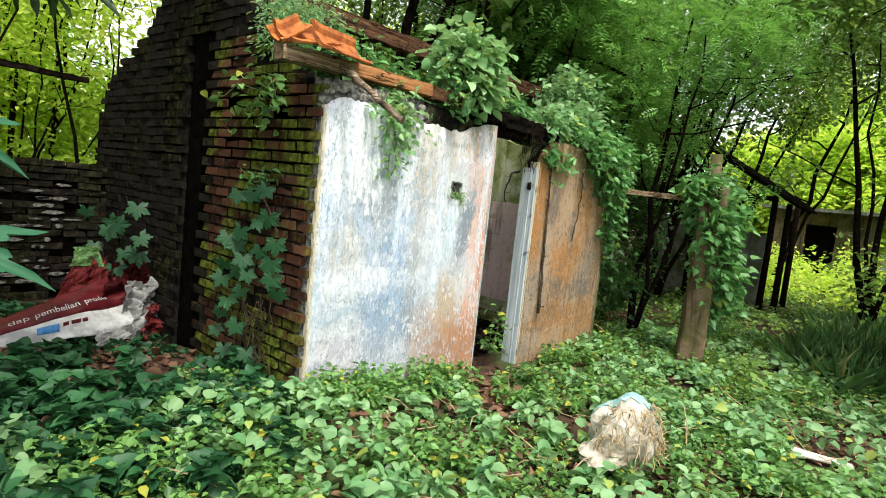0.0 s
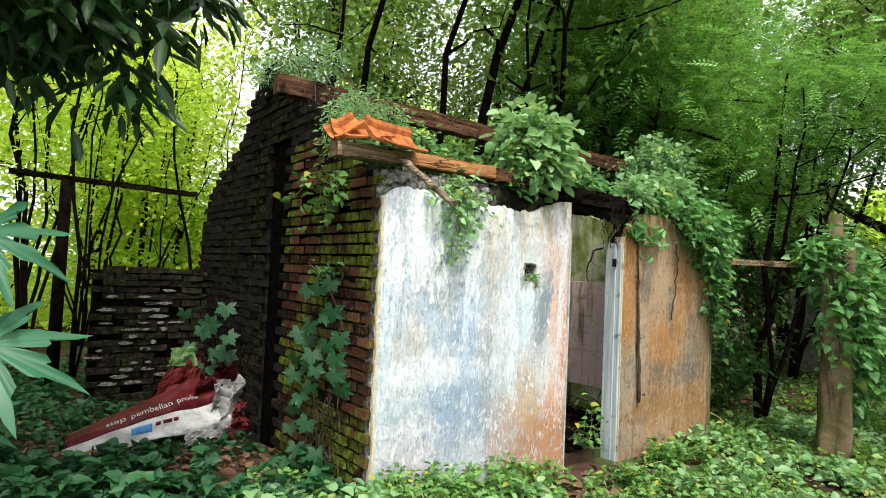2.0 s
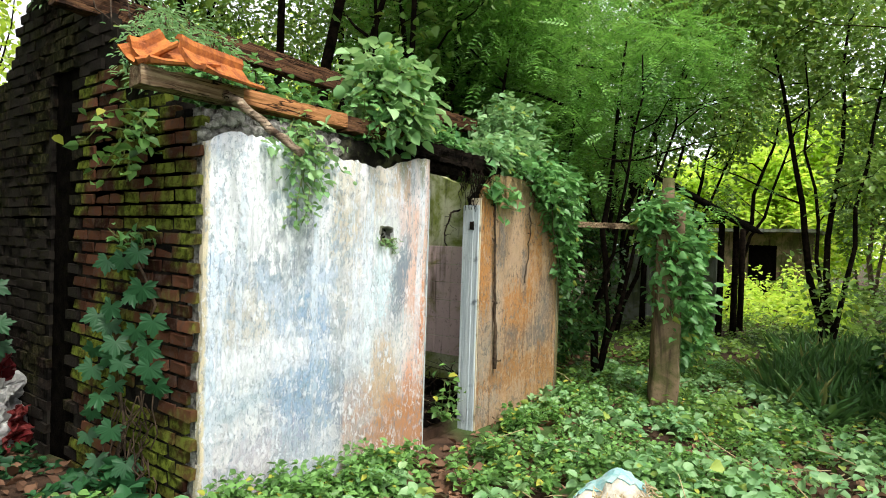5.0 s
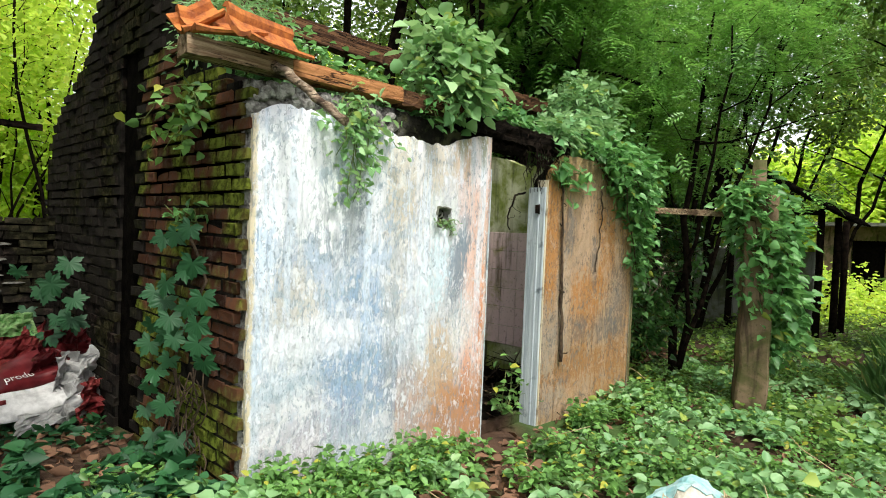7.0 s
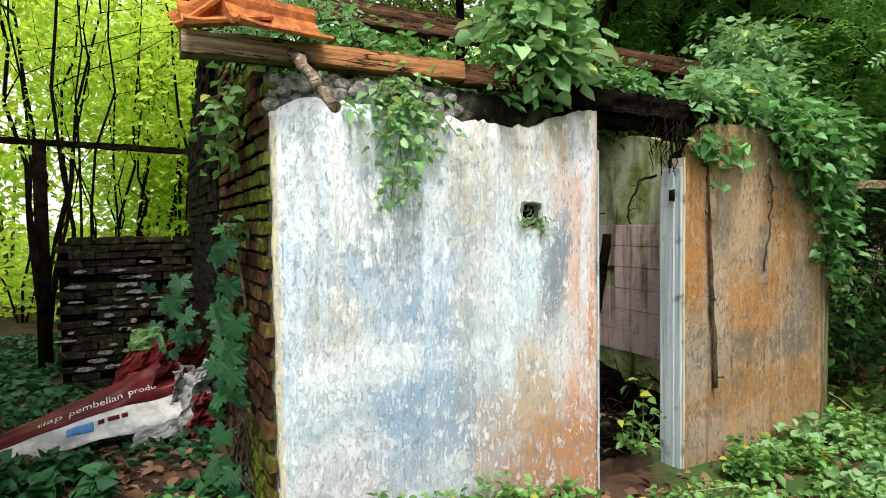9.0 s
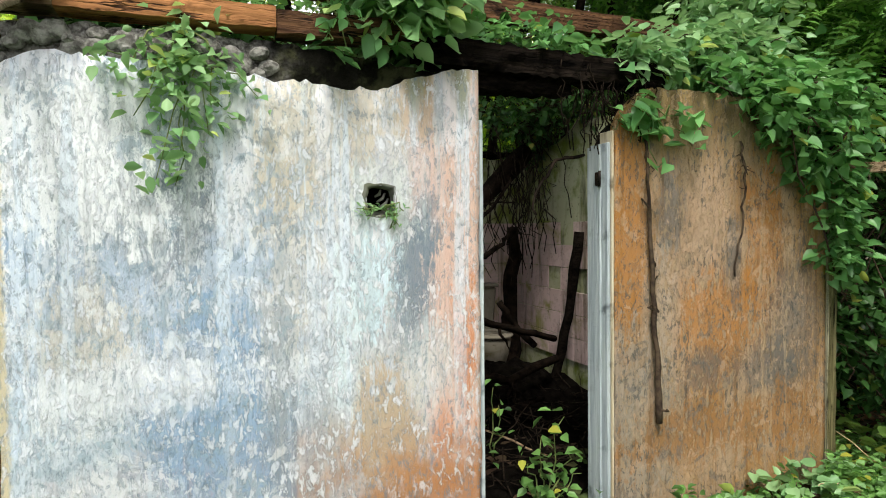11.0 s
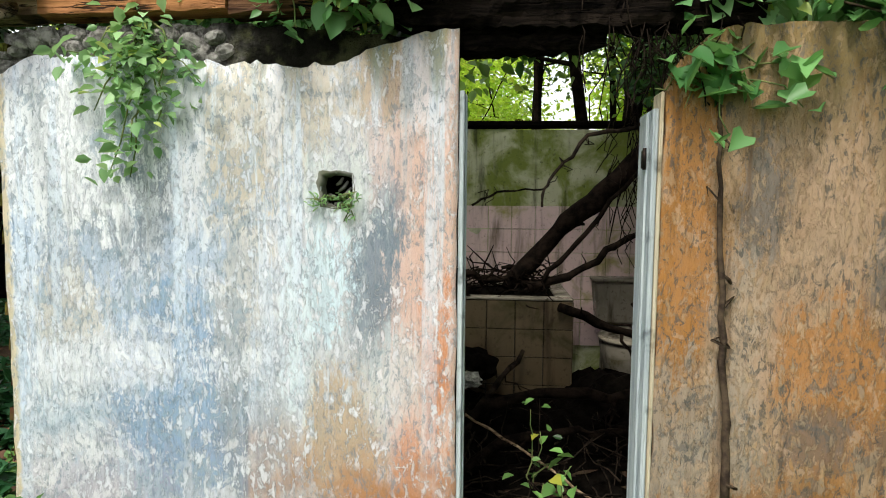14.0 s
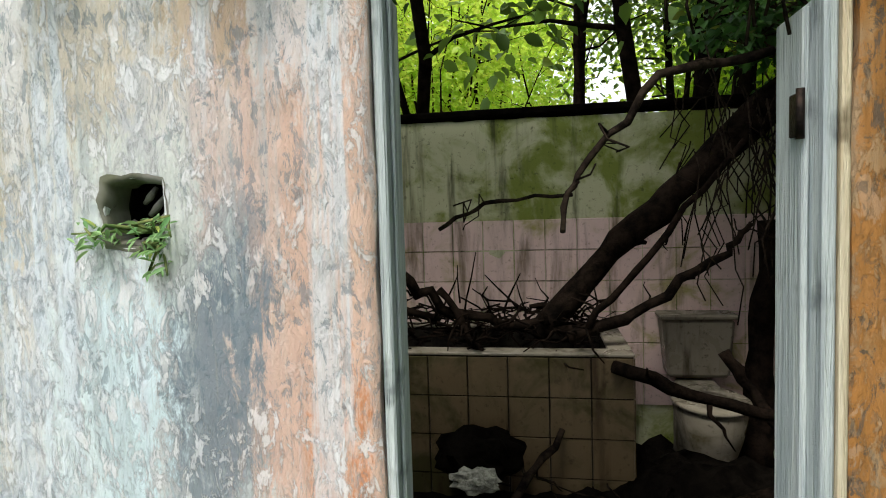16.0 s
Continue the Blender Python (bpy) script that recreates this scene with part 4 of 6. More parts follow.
def wash_room_wood():
    # Wood here is near-black: the room's shade is in its bark and twig colours.
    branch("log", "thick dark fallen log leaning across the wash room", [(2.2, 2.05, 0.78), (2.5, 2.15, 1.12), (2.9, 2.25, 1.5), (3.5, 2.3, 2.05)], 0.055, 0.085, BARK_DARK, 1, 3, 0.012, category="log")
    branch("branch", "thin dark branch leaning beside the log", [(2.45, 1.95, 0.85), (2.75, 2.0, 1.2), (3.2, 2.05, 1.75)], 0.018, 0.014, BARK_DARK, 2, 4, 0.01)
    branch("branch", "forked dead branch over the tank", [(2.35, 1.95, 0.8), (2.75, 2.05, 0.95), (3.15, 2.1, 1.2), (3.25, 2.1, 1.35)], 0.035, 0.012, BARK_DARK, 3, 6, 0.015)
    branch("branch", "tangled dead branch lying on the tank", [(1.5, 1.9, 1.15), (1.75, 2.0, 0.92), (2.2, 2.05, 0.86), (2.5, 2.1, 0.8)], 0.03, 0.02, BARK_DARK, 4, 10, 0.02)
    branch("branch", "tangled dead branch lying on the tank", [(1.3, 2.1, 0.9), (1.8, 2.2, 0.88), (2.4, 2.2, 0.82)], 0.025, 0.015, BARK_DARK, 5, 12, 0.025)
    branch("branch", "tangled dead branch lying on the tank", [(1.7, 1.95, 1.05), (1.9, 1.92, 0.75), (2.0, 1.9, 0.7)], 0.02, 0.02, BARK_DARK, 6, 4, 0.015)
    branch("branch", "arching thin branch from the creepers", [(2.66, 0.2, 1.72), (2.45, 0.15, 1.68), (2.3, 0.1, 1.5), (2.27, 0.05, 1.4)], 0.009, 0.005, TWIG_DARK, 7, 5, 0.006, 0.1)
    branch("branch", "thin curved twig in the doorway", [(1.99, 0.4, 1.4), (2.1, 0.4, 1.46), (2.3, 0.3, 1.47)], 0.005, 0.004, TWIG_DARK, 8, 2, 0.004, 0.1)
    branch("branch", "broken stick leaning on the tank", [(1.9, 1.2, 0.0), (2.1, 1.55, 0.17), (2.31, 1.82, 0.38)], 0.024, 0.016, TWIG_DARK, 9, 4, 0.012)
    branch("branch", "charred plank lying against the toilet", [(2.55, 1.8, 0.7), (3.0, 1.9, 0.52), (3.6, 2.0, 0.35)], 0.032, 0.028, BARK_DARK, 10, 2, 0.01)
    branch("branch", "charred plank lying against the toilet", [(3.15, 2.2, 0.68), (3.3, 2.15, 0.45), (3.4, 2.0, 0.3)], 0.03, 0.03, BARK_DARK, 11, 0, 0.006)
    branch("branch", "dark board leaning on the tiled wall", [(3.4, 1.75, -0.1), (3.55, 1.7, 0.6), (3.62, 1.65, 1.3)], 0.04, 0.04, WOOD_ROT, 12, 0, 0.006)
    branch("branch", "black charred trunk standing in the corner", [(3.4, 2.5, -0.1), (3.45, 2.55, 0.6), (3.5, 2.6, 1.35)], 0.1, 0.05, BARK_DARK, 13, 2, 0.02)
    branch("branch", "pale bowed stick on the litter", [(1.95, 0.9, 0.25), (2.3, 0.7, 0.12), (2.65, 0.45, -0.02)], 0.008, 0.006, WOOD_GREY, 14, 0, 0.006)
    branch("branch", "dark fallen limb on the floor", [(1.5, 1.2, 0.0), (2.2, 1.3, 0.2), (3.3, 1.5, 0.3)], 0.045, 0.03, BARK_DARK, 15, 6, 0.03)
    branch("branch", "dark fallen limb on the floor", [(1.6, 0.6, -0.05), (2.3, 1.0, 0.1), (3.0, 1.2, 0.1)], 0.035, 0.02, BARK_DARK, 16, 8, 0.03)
    rng = np.random.default_rng(77)
    bm = bmesh.new()
    for _ in range(260):
        p = Vector((rng.uniform(1.5, 3.5), rng.uniform(0.2, 1.8), rng.uniform(-0.1, 0.12)))
        d = Vector((rng.normal(0, 1), rng.normal(0, 1), rng.normal(0, 0.35))).normalized() * rng.uniform(0.08, 0.4)
        tube(bm, wander(rng, p, p + d, 3, 0.015), [0.006, 0.005, 0.004, 0.002], 4)
    tagged(part("twig_litter", bm, TWIG_DARK), "dark tangle of fallen twigs on the floor", "twigs", kind="stuff")
    bm = bmesh.new()
    for _ in range(170):
        p = Vector((rng.uniform(1.2, 2.5), rng.uniform(1.88, 2.5), rng.uniform(0.74, 0.9)))
        d = Vector((rng.normal(0, 1), rng.normal(0, 1), rng.normal(0.1, 0.4))).normalized() * rng.uniform(0.1, 0.4)
        tube(bm, wander(rng, p, p + d, 3, 0.02), [0.008, 0.006, 0.005, 0.003], 4)
    tagged(part("twig_litter", bm, BARK_DARK), "black tangle of twigs heaped on the tank", "twigs", kind="stuff")
    bm = bmesh.new()
    for _ in range(70):
        x = rng.uniform(2.95, 3.6)
        p = Vector((x, rng.uniform(1.9, 2.4), rng.uniform(1.7, 2.2)))
        q = p + Vector((rng.normal(0, 0.12), rng.normal(0, 0.1), -rng.uniform(0.3, 0.9)))
        tube(bm, wander(rng, p, q, 5, 0.04), [0.004] * 6, 4)
    for _ in range(60):
        p = Vector((rng.normal(2.72, 0.14), rng.uniform(-0.02, 0.15), rng.uniform(2.0, 2.15)))
        tube(bm, wander(rng, p, p + Vector((rng.normal(0, 0.06), rng.normal(0, 0.04), -rng.uniform(0.1, 0.4))), 5, 0.02), [0.003] * 6, 4)
    tagged(part("hanging_roots", bm, TWIG_DARK), "thin dry roots and creepers hanging from the log", "roots", kind="stuff")
    bm = bmesh.new()
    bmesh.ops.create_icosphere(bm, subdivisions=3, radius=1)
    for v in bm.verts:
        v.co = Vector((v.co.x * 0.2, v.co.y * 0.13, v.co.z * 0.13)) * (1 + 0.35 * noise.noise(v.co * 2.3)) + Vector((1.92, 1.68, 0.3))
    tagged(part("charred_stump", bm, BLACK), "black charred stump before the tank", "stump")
    bm = bmesh.new()
    bmesh.ops.create_icosphere(bm, subdivisions=3, radius=1)
    for v in bm.verts:
        v.co = Vector((v.co.x * 0.1, v.co.y * 0.07, v.co.z * 0.05)) * (1 + 0.5 * noise.noise(v.co * 3.3)) + Vector((1.92, 1.5, 0.26))
    tagged(part("rubble_lump", bm, BONE), "pale crusted lump of mortar in the litter", "rubble")


lay_tiles(PINK, wall_back, (1.05, 2.808, 0.19), 0, 13, 6, 1, 0.02)
lay_tiles(PINK, wall_side, (3.655, 2.78, 0.19), -90, 13, 6, 2, 0.02)
water_tank()
toilet()
litter_heap()
wash_room_wood()


# ---- vent, hinge, loose timber and tiles on the front ----
def vent_block():
    vent = thing("vent", "mossy broken vent block in a ragged hole", "vent", at=(1.48, 0.05, 1.455))
    back = Matrix.Translation((-1.48, -0.05, -1.455))
    # Added black sheet: stands for the dark inside the hole, hiding the lit room.
    bm = bmesh.new()
    box(bm, 1.4, 1.565, 0.145, 0.165, 1.37, 1.54)
    bm.transform(back)
    part("backing", bm, BLACK, vent, "black sheet added for the dark inside the hole")
    for x0, z0, x1, z1, r in ((1.468, 1.475, 1.495, 1.505, 0.008), (1.478, 1.452, 1.515, 1.49, 0.008), (1.49, 1.43, 1.528, 1.466, 0.008), (1.44, 1.44, 1.475, 1.425, 0.009), (1.46, 1.402, 1.52, 1.41, 0.01), (1.5, 1.41, 1.535, 1.435, 0.008)):
        bm = bmesh.new()
        tube(bm, [(x0, 0.05, z0), ((x0 + x1) / 2 + 0.005, 0.04, (z0 + z1) / 2 - 0.004), (x1, 0.05, z1)], [r * 0.6, r, r * 0.6], 6)
        bm.transform(back)
        part("rib", bm, CONCRETE_DARK, vent)
    bm = bmesh.new()
    rings = []
    for i in range(40):
        a = 2 * math.pi * i / 40
        c, q = math.cos(a), math.sin(a)
        sq = 1 / max(abs(c), abs(q)) ** 0.55
        ring = []
        for j, (r, y) in enumerate(((0.058, 0.06), (0.06, 0.02), (0.063, 0.0), (0.07, -0.004), (0.082, 0.004))):
            r *= sq * (1 + 0.13 * noise.noise(Vector((c * 2.2, q * 2.2, j * 0.35))) + 0.07 * noise.noise(Vector((c * 7, q * 7, j))))
            ring.append(bm.verts.new((1.4825 + r * c, y, 1.455 + r * q)))
        rings.append(ring)
    for i in range(40):
        for j in range(4):
            bm.faces.new((rings[i][j], rings[i][j + 1], rings[(i + 1) % 40][j + 1], rings[(i + 1) % 40][j])).smooth = True
    bmesh.ops.recalc_face_normals(bm, faces=bm.faces)
    bm.transform(back)
    part("mortar_rim", bm, CONCRETE_DARK, vent, "crumbling mossy mortar rim")

vent_block()
bm = bmesh.new()
box(bm, 2.6425, 2.6495, 0.052, 0.084, 1.545, 1.615, bevel=0.002)
tube(bm, [(2.645, 0.046, 1.54), (2.645, 0.046, 1.62)], [0.007, 0.007], 8)
hinge = part("hinge", bm, METAL, frame_ob, "black rusted hinge")


def roof_tile(m, seed):
    """An interlocking clay tile: a shallow pan, a roll on one side and a lip."""
    rng = np.random.default_rng(seed)
    prof = [(-0.12, 0.035), (-0.1, 0.05), (-0.075, 0.035), (-0.06, 0.008), (0.0, 0.0), (0.06, 0.004), (0.09, 0.02), (0.115, 0.045), (0.13, 0.04)]
    bm = bmesh.new()
    rows = []
    for i in range(6):
        y = -0.17 + 0.34 * i / 5
        rows.append([[bm.verts.new(m @ Vector((x + rng.normal(0, 0.001), y, z + d + (0.012 if i == 0 else 0) * (d > 0)))) for x, z in prof] for d in (0, 0.014)])
    n = len(prof)
    for r, s in zip(rows, rows[1:]):
        for k in range(n - 1):
            bm.faces.new((r[1][k], r[1][k + 1], s[1][k + 1], s[1][k]))
            bm.faces.new((r[0][k + 1], r[0][k], s[0][k], s[0][k + 1]))
        bm.faces.new((r[0][0], r[1][0], s[1][0], s[0][0])), bm.faces.new((r[1][-1], r[0][-1], s[0][-1], s[1][-1]))
    for r, flip in ((rows[0], 1), (rows[-1], 0)):
        for k in range(n - 1):
            q = (r[0][k], r[0][k + 1], r[1][k + 1], r[1][k])
            bm.faces.new(q if flip else q[::-1])
    return tagged(part("roof_tile", bm, ROOF_TILE), "broken orange clay roof tile lying on the beam end", "roof tile", "fallen roof tiles")


roof_tile(pose(0.12, -0.05, 2.25, 2, 44, -76) @ Matrix.Diagonal((1, 1.2, 1, 1)), 1)
roof_tile(pose(-0.06, 0.04, 2.262, 12, 32, -88), 2)
roof_tile(pose(-0.15, 0.06, 2.275, 42, 28, -86) @ Matrix.Diagonal((0.75, 0.62, 1, 1)), 3)
branch("rafter_end", "broken pale rafter end hanging off the beam", [(0.2, 0.0, 2.16), (0.2, -0.32, 1.99), (0.19, -0.62, 1.815)], 0.025, 0.019, WOOD_RAFTER, 31, 0, 0.009, category="rafter")
branch("dry_root", "dry brown root hanging down the ochre wall", [(2.88, -0.02, 1.8), (2.9, -0.025, 1.4), (2.92, -0.025, 1.0), (2.96, -0.025, 0.6), (2.97, -0.02, 0.3)], 0.008, 0.016, TWIG, 32, 8, 0.004, 0.07, "root")
branch("dry_root", "thin dark root on the ochre wall", [(3.53, -0.02, 1.8), (3.56, -0.02, 1.6), (3.555, -0.02, 1.35), (3.5, -0.015, 1.05)], 0.007, 0.004, TWIG, 33, 5, 0.008, 0.08, "root")


def end_slat(x, y, wide, high, material, seed):
    """A split upright slat with a wavering edge."""
    bm = bmesh.new()
    n, z0 = 26, -0.42
    for i in range(n + 1):
        z = z0 + (high - z0) * i / n
        a, b = 0.012 * noise.noise(Vector((seed, z * 4, 0))), 0.012 * noise.noise(Vector((seed + 9, z * 5, 0)))
        ring = [bm.verts.new((x + a + dx * wide + (b if dx > 0 else 0), y + dy, z)) for dx, dy in ((-0.5, -0.02), (0.5, -0.014), (0.5, 0.02), (-0.5, 0.02))]
        if i:
            for q in range(4):
                bm.faces.new((last[q], last[(q + 1) % 4], ring[(q + 1) % 4], ring[q]))
        else:
            bm.faces.new(ring[::-1])
        last = ring
    bm.faces.new(last)
    tagged(part("slat", bm, material), "split weathered upright slat at the end of the wall", "slat", "slats at the wall end")


for i, (x, y, wide, high, material) in enumerate(((4.275, 0.02, 0.03, 1.7, JAMB_OLD), (4.32, 0.035, 0.045, 1.75, WOOD_MOSS), (4.38, 0.05, 0.05, 1.65, WOOD_MOSS), (4.43, 0.09, 0.04, 1.5, WOOD_BROWN))):
    end_slat(x, y, wide, high, material, i * 3 + 1)


# ---- sack, bag and board ----
def printed_sack():
    """A flattened maroon and white plastic sack lying in a fold against the wall."""
    def at(u, v, lift=0.0):
        a = Vector((-1.36, 2.02, -0.12)).lerp(Vector((0.0, 2.12, 0.0)), u)
        b = Vector((-1.3, 2.25, 0.02)).lerp(Vector((-0.1, 2.5, 0.42)), u)
        p = a.lerp(b, v)
        bulge = 0.07 * math.sin(math.pi * v) * math.sin(math.pi * min(1, u * 1.15 + 0.02))
        wr = 0.03 * noise.noise(Vector((u * 7, v * 4, 0))) + 0.07 * noise.noise(Vector((u * 3, v * 5, 4))) * u
        return p + Vector((0, -0.75, 0.65)) * (bulge + wr + lift)

    def strip(u0, u1, v0, v1, nu, nv, lift=0.0, thick=0.004):
        bm = bmesh.new()
        g = [[[bm.verts.new(at(u0 + (u1 - u0) * i / nu, v0 + (v1 - v0) * j / nv, lift + d)) for d in (0, -thick)] for j in range(nv + 1)] for i in range(nu + 1)]
        for i in range(nu):
            for j in range(nv):
                bm.faces.new((g[i][j][0], g[i + 1][j][0], g[i + 1][j + 1][0], g[i][j + 1][0])).smooth = True
                bm.faces.new((g[i][j][1], g[i][j + 1][1], g[i + 1][j + 1][1], g[i + 1][j][1]))
        for i in range(nu):
            bm.faces.new((g[i][0][0], g[i][0][1], g[i + 1][0][1], g[i + 1][0][0])), bm.faces.new((g[i][nv][0], g[i + 1][nv][0], g[i + 1][nv][1], g[i][nv][1]))
        for j in range(nv):
            bm.faces.new((g[0][j][0], g[0][j + 1][0], g[0][j + 1][1], g[0][j][1])), bm.faces.new((g[nu][j][0], g[nu][j][1], g[nu][j + 1][1], g[nu][j + 1][0]))
        return bm

    sack = thing("plastic_sack", "crumpled maroon and white printed plastic sack on the ground", "sack")
    part("white_panel", strip(0.0, 1.0, 0.0, 0.45, 30, 8), WHITE_PLASTIC, sack)
    part("maroon_panel", strip(0.0, 1.0, 0.45, 1.0, 30, 10, 0.001), MAROON, sack)
    part("blue_print", strip(0.36, 0.48, 0.2, 0.34, 6, 3, 0.005), BLUE_INK, sack, "small blue printed box")
    for u0, u1 in ((0.5, 0.53), (0.545, 0.6), (0.61, 0.64)):
        part("printed_bar", strip(u0, u1, 0.27, 0.33, 2, 2, 0.005), MAROON, sack)
    total = 20.0
    for first, word in ((0, "tiap"), (5, "pembelian"), (15, "produ")):
        cu = bpy.data.curves.new("printed_word", "FONT")
        cu.body, cu.size = word, 1.0
        tmp = bpy.data.objects.new("printed_word", cu)
        scene.collection.objects.link(tmp)
        me = bpy.data.meshes.new_from_object(tmp.evaluated_get(bpy.context.evaluated_depsgraph_get()))
        bpy.data.objects.remove(tmp)
        bm = bmesh.new()
        bm.from_mesh(me)
        wide = max(v.co.x for v in bm.verts)
        bmesh.ops.subdivide_edges(bm, edges=[e for e in bm.edges if e.calc_length() > 0.3], cuts=3)
        bmesh.ops.triangulate(bm, faces=bm.faces)
        for v in bm.verts:
            v.co = at(0.22 + 0.58 * (first + len(word) * v.co.x / wide) / total, 0.6 + 0.2 * v.co.y, 0.006)
        part("printed_word", bm, WHITE_PLASTIC, sack, "white printed word")
    def sheet(corner, du, dv, mat_, seed, amp=0.05, n=14):
        bm = bmesh.new()
        corner, du, dv = Vector(corner), Vector(du), Vector(dv)
        nor = du.cross(dv).normalized()
        g = []
        for i in range(n + 1):
            row = []
            for j in range(n + 1):
                u, v = i / n, j / n
                q = Vector((u * 3.6, v * 3.6, seed * 7.3))
                row.append(bm.verts.new(corner + du * u * (1 - 0.25 * v) + dv * v + nor * amp * (noise.noise(q) + 0.5 * abs(noise.noise(q * 2.7))) + Vector(noise.noise_vector(q * 1.7)) * amp * 0.4))
            g.append(row)
        for i in range(n):
            for j in range(n):
                bm.faces.new((g[i][j], g[i + 1][j], g[i + 1][j + 1], g[i][j + 1]))
        bmesh.ops.solidify(bm, geom=bm.faces, thickness=0.004)
        part("crumpled_fold", bm, mat_, sack)

    sheet((-0.7, 2.42, 0.1), (0.45, 0.1, 0.1), (0.22, 0.25, 0.34), RED_PLASTIC, 1, 0.1, 24)
    sheet((-0.5, 2.62, 0.45), (0.28, 0.05, -0.02), (0.04, 0.08, 0.16), GREEN_INK, 2, 0.04)
    sheet((-0.35, 2.3, 0.15), (0.4, 0.05, 0.1), (0.1, 0.2, 0.3), MAROON, 3, 0.12, 24)
    sheet((-0.2, 2.1, -0.08), (0.3, 0.1, 0.05), (0.0, 0.15, 0.42), WHITE_PLASTIC, 4, 0.15, 24)
    sheet((-0.12, 2.0, -0.1), (0.22, 0.15, 0.0), (0.02, 0.1, 0.25), RED_PLASTIC, 5, 0.12, 20)
    sheet((-0.5, 1.98, -0.14), (0.5, 0.1, 0.06), (0.05, 0.12, 0.12), WHITE_PLASTIC, 6, 0.06)


def straw_bag():
    bag = thing("woven_bag", "torn pale woven bag with turquoise top spilling straw", "bag")
    bm = bmesh.new()
    bmesh.ops.create_icosphere(bm, subdivisions=4, radius=1)
    for v in bm.verts:
        c = v.co.copy()
        w = 1 + 0.22 * noise.noise(c * 1.8) + 0.06 * noise.noise(c * 7)
        v.co = Vector((c.x * 0.24 * w, c.y * 0.2 * w, max(-0.2, c.z * 0.25 * w))) + Vector((1.32, -1.72, 0.03))
    part("body", bm, WHITE_WOVEN, bag)
    bm = bmesh.new()
    bmesh.ops.create_icosphere(bm, subdivisions=4, radius=1)
    for f in [f for f in bm.faces if f.calc_center_median().dot(Vector((0.7, 0.35, 0.62))) < 0.35]:
        bm.faces.remove(f)
    for v in [v for v in bm.verts if not v.link_faces]:
        bm.verts.remove(v)
    for v in bm.verts:
        c = v.co.copy()
        w = 1.035 + 0.22 * noise.noise(c * 1.8) + 0.06 * noise.noise(c * 7)
        v.co = Vector((c.x * 0.24 * w, c.y * 0.2 * w, c.z * 0.25 * w)) + Vector((1.32, -1.72, 0.03))
    bmesh.ops.solidify(bm, geom=bm.faces, thickness=0.006)
    part("plastic_cover", bm, TURQUOISE, bag, "torn turquoise plastic")
    bm = bmesh.new()
    bmesh.ops.create_icosphere(bm, subdivisions=4, radius=1)
    for v in bm.verts:
        c = v.co.copy()
        w = 1 + 0.35 * noise.noise(c * 2.2 + Vector((5, 0, 0)))
        v.co = Vector((c.x * 0.22 * w, c.y * 0.14 * w, c.z * 0.12 * w * (0.75 + 0.5 * c.x))) + Vector((1.14, -1.7, -0.05))
    part("torn_end", bm, WHITE_WOVEN, bag)
    rng = np.random.default_rng(5)
    bm = bmesh.new()
    for _ in range(160):
        a, b = rng.uniform(2.6, 5.6), rng.uniform(-0.3, 0.9)
        p = Vector((1.3 + 0.26 * math.cos(a) * math.cos(b), -1.74 + 0.21 * math.sin(a) * math.cos(b), 0.06 + 0.27 * math.sin(b)))
        tube(bm, wander(rng, p, p + Vector((rng.normal(0, 0.05), rng.normal(-0.01, 0.03), -rng.uniform(0, 0.12))), 3, 0.012), [0.003] * 4, 4)
    part("straw", bm, STRAW, bag, "dry straw spilling out")


def pale_board():
    bm = bmesh.new()
    box(bm, -0.2, 0.2, -0.06, 0.06, -0.008, 0.008, bevel=0.004)
    for v in bm.verts:
        v.co.y *= 1 - 0.5 * max(0, v.co.x / 0.2)
    bm.transform(pose(2.78, -2.62, -0.19, 6, 4, -68))
    tagged(part("board", bm, PALE_BOARD), "pale broken board lying in the weeds", "board")


def yard_sticks():
    rng = np.random.default_rng(44)
    bm = bmesh.new()
    for _ in range(320):
        x, y = rng.uniform(-3, 7), rng.uniform(-4.5, -0.1)
        p = Vector((x, y, float(ground(np.array(x), np.array(y))) + rng.uniform(0.02, 0.16)))
        d = Vector((rng.normal(0, 1), rng.normal(0, 1), rng.normal(0, 0.3))).normalized() * rng.uniform(0.1, 0.45)
        tube(bm, wander(rng, p, p + d, 3, 0.012), [0.005, 0.004, 0.004, 0.002], 4)
    tagged(part("fallen_twigs", bm, STRAW), "dry pale twigs among the weeds", "twigs", kind="stuff")


yard_sticks()
printed_sack()
straw_bag()
pale_board()


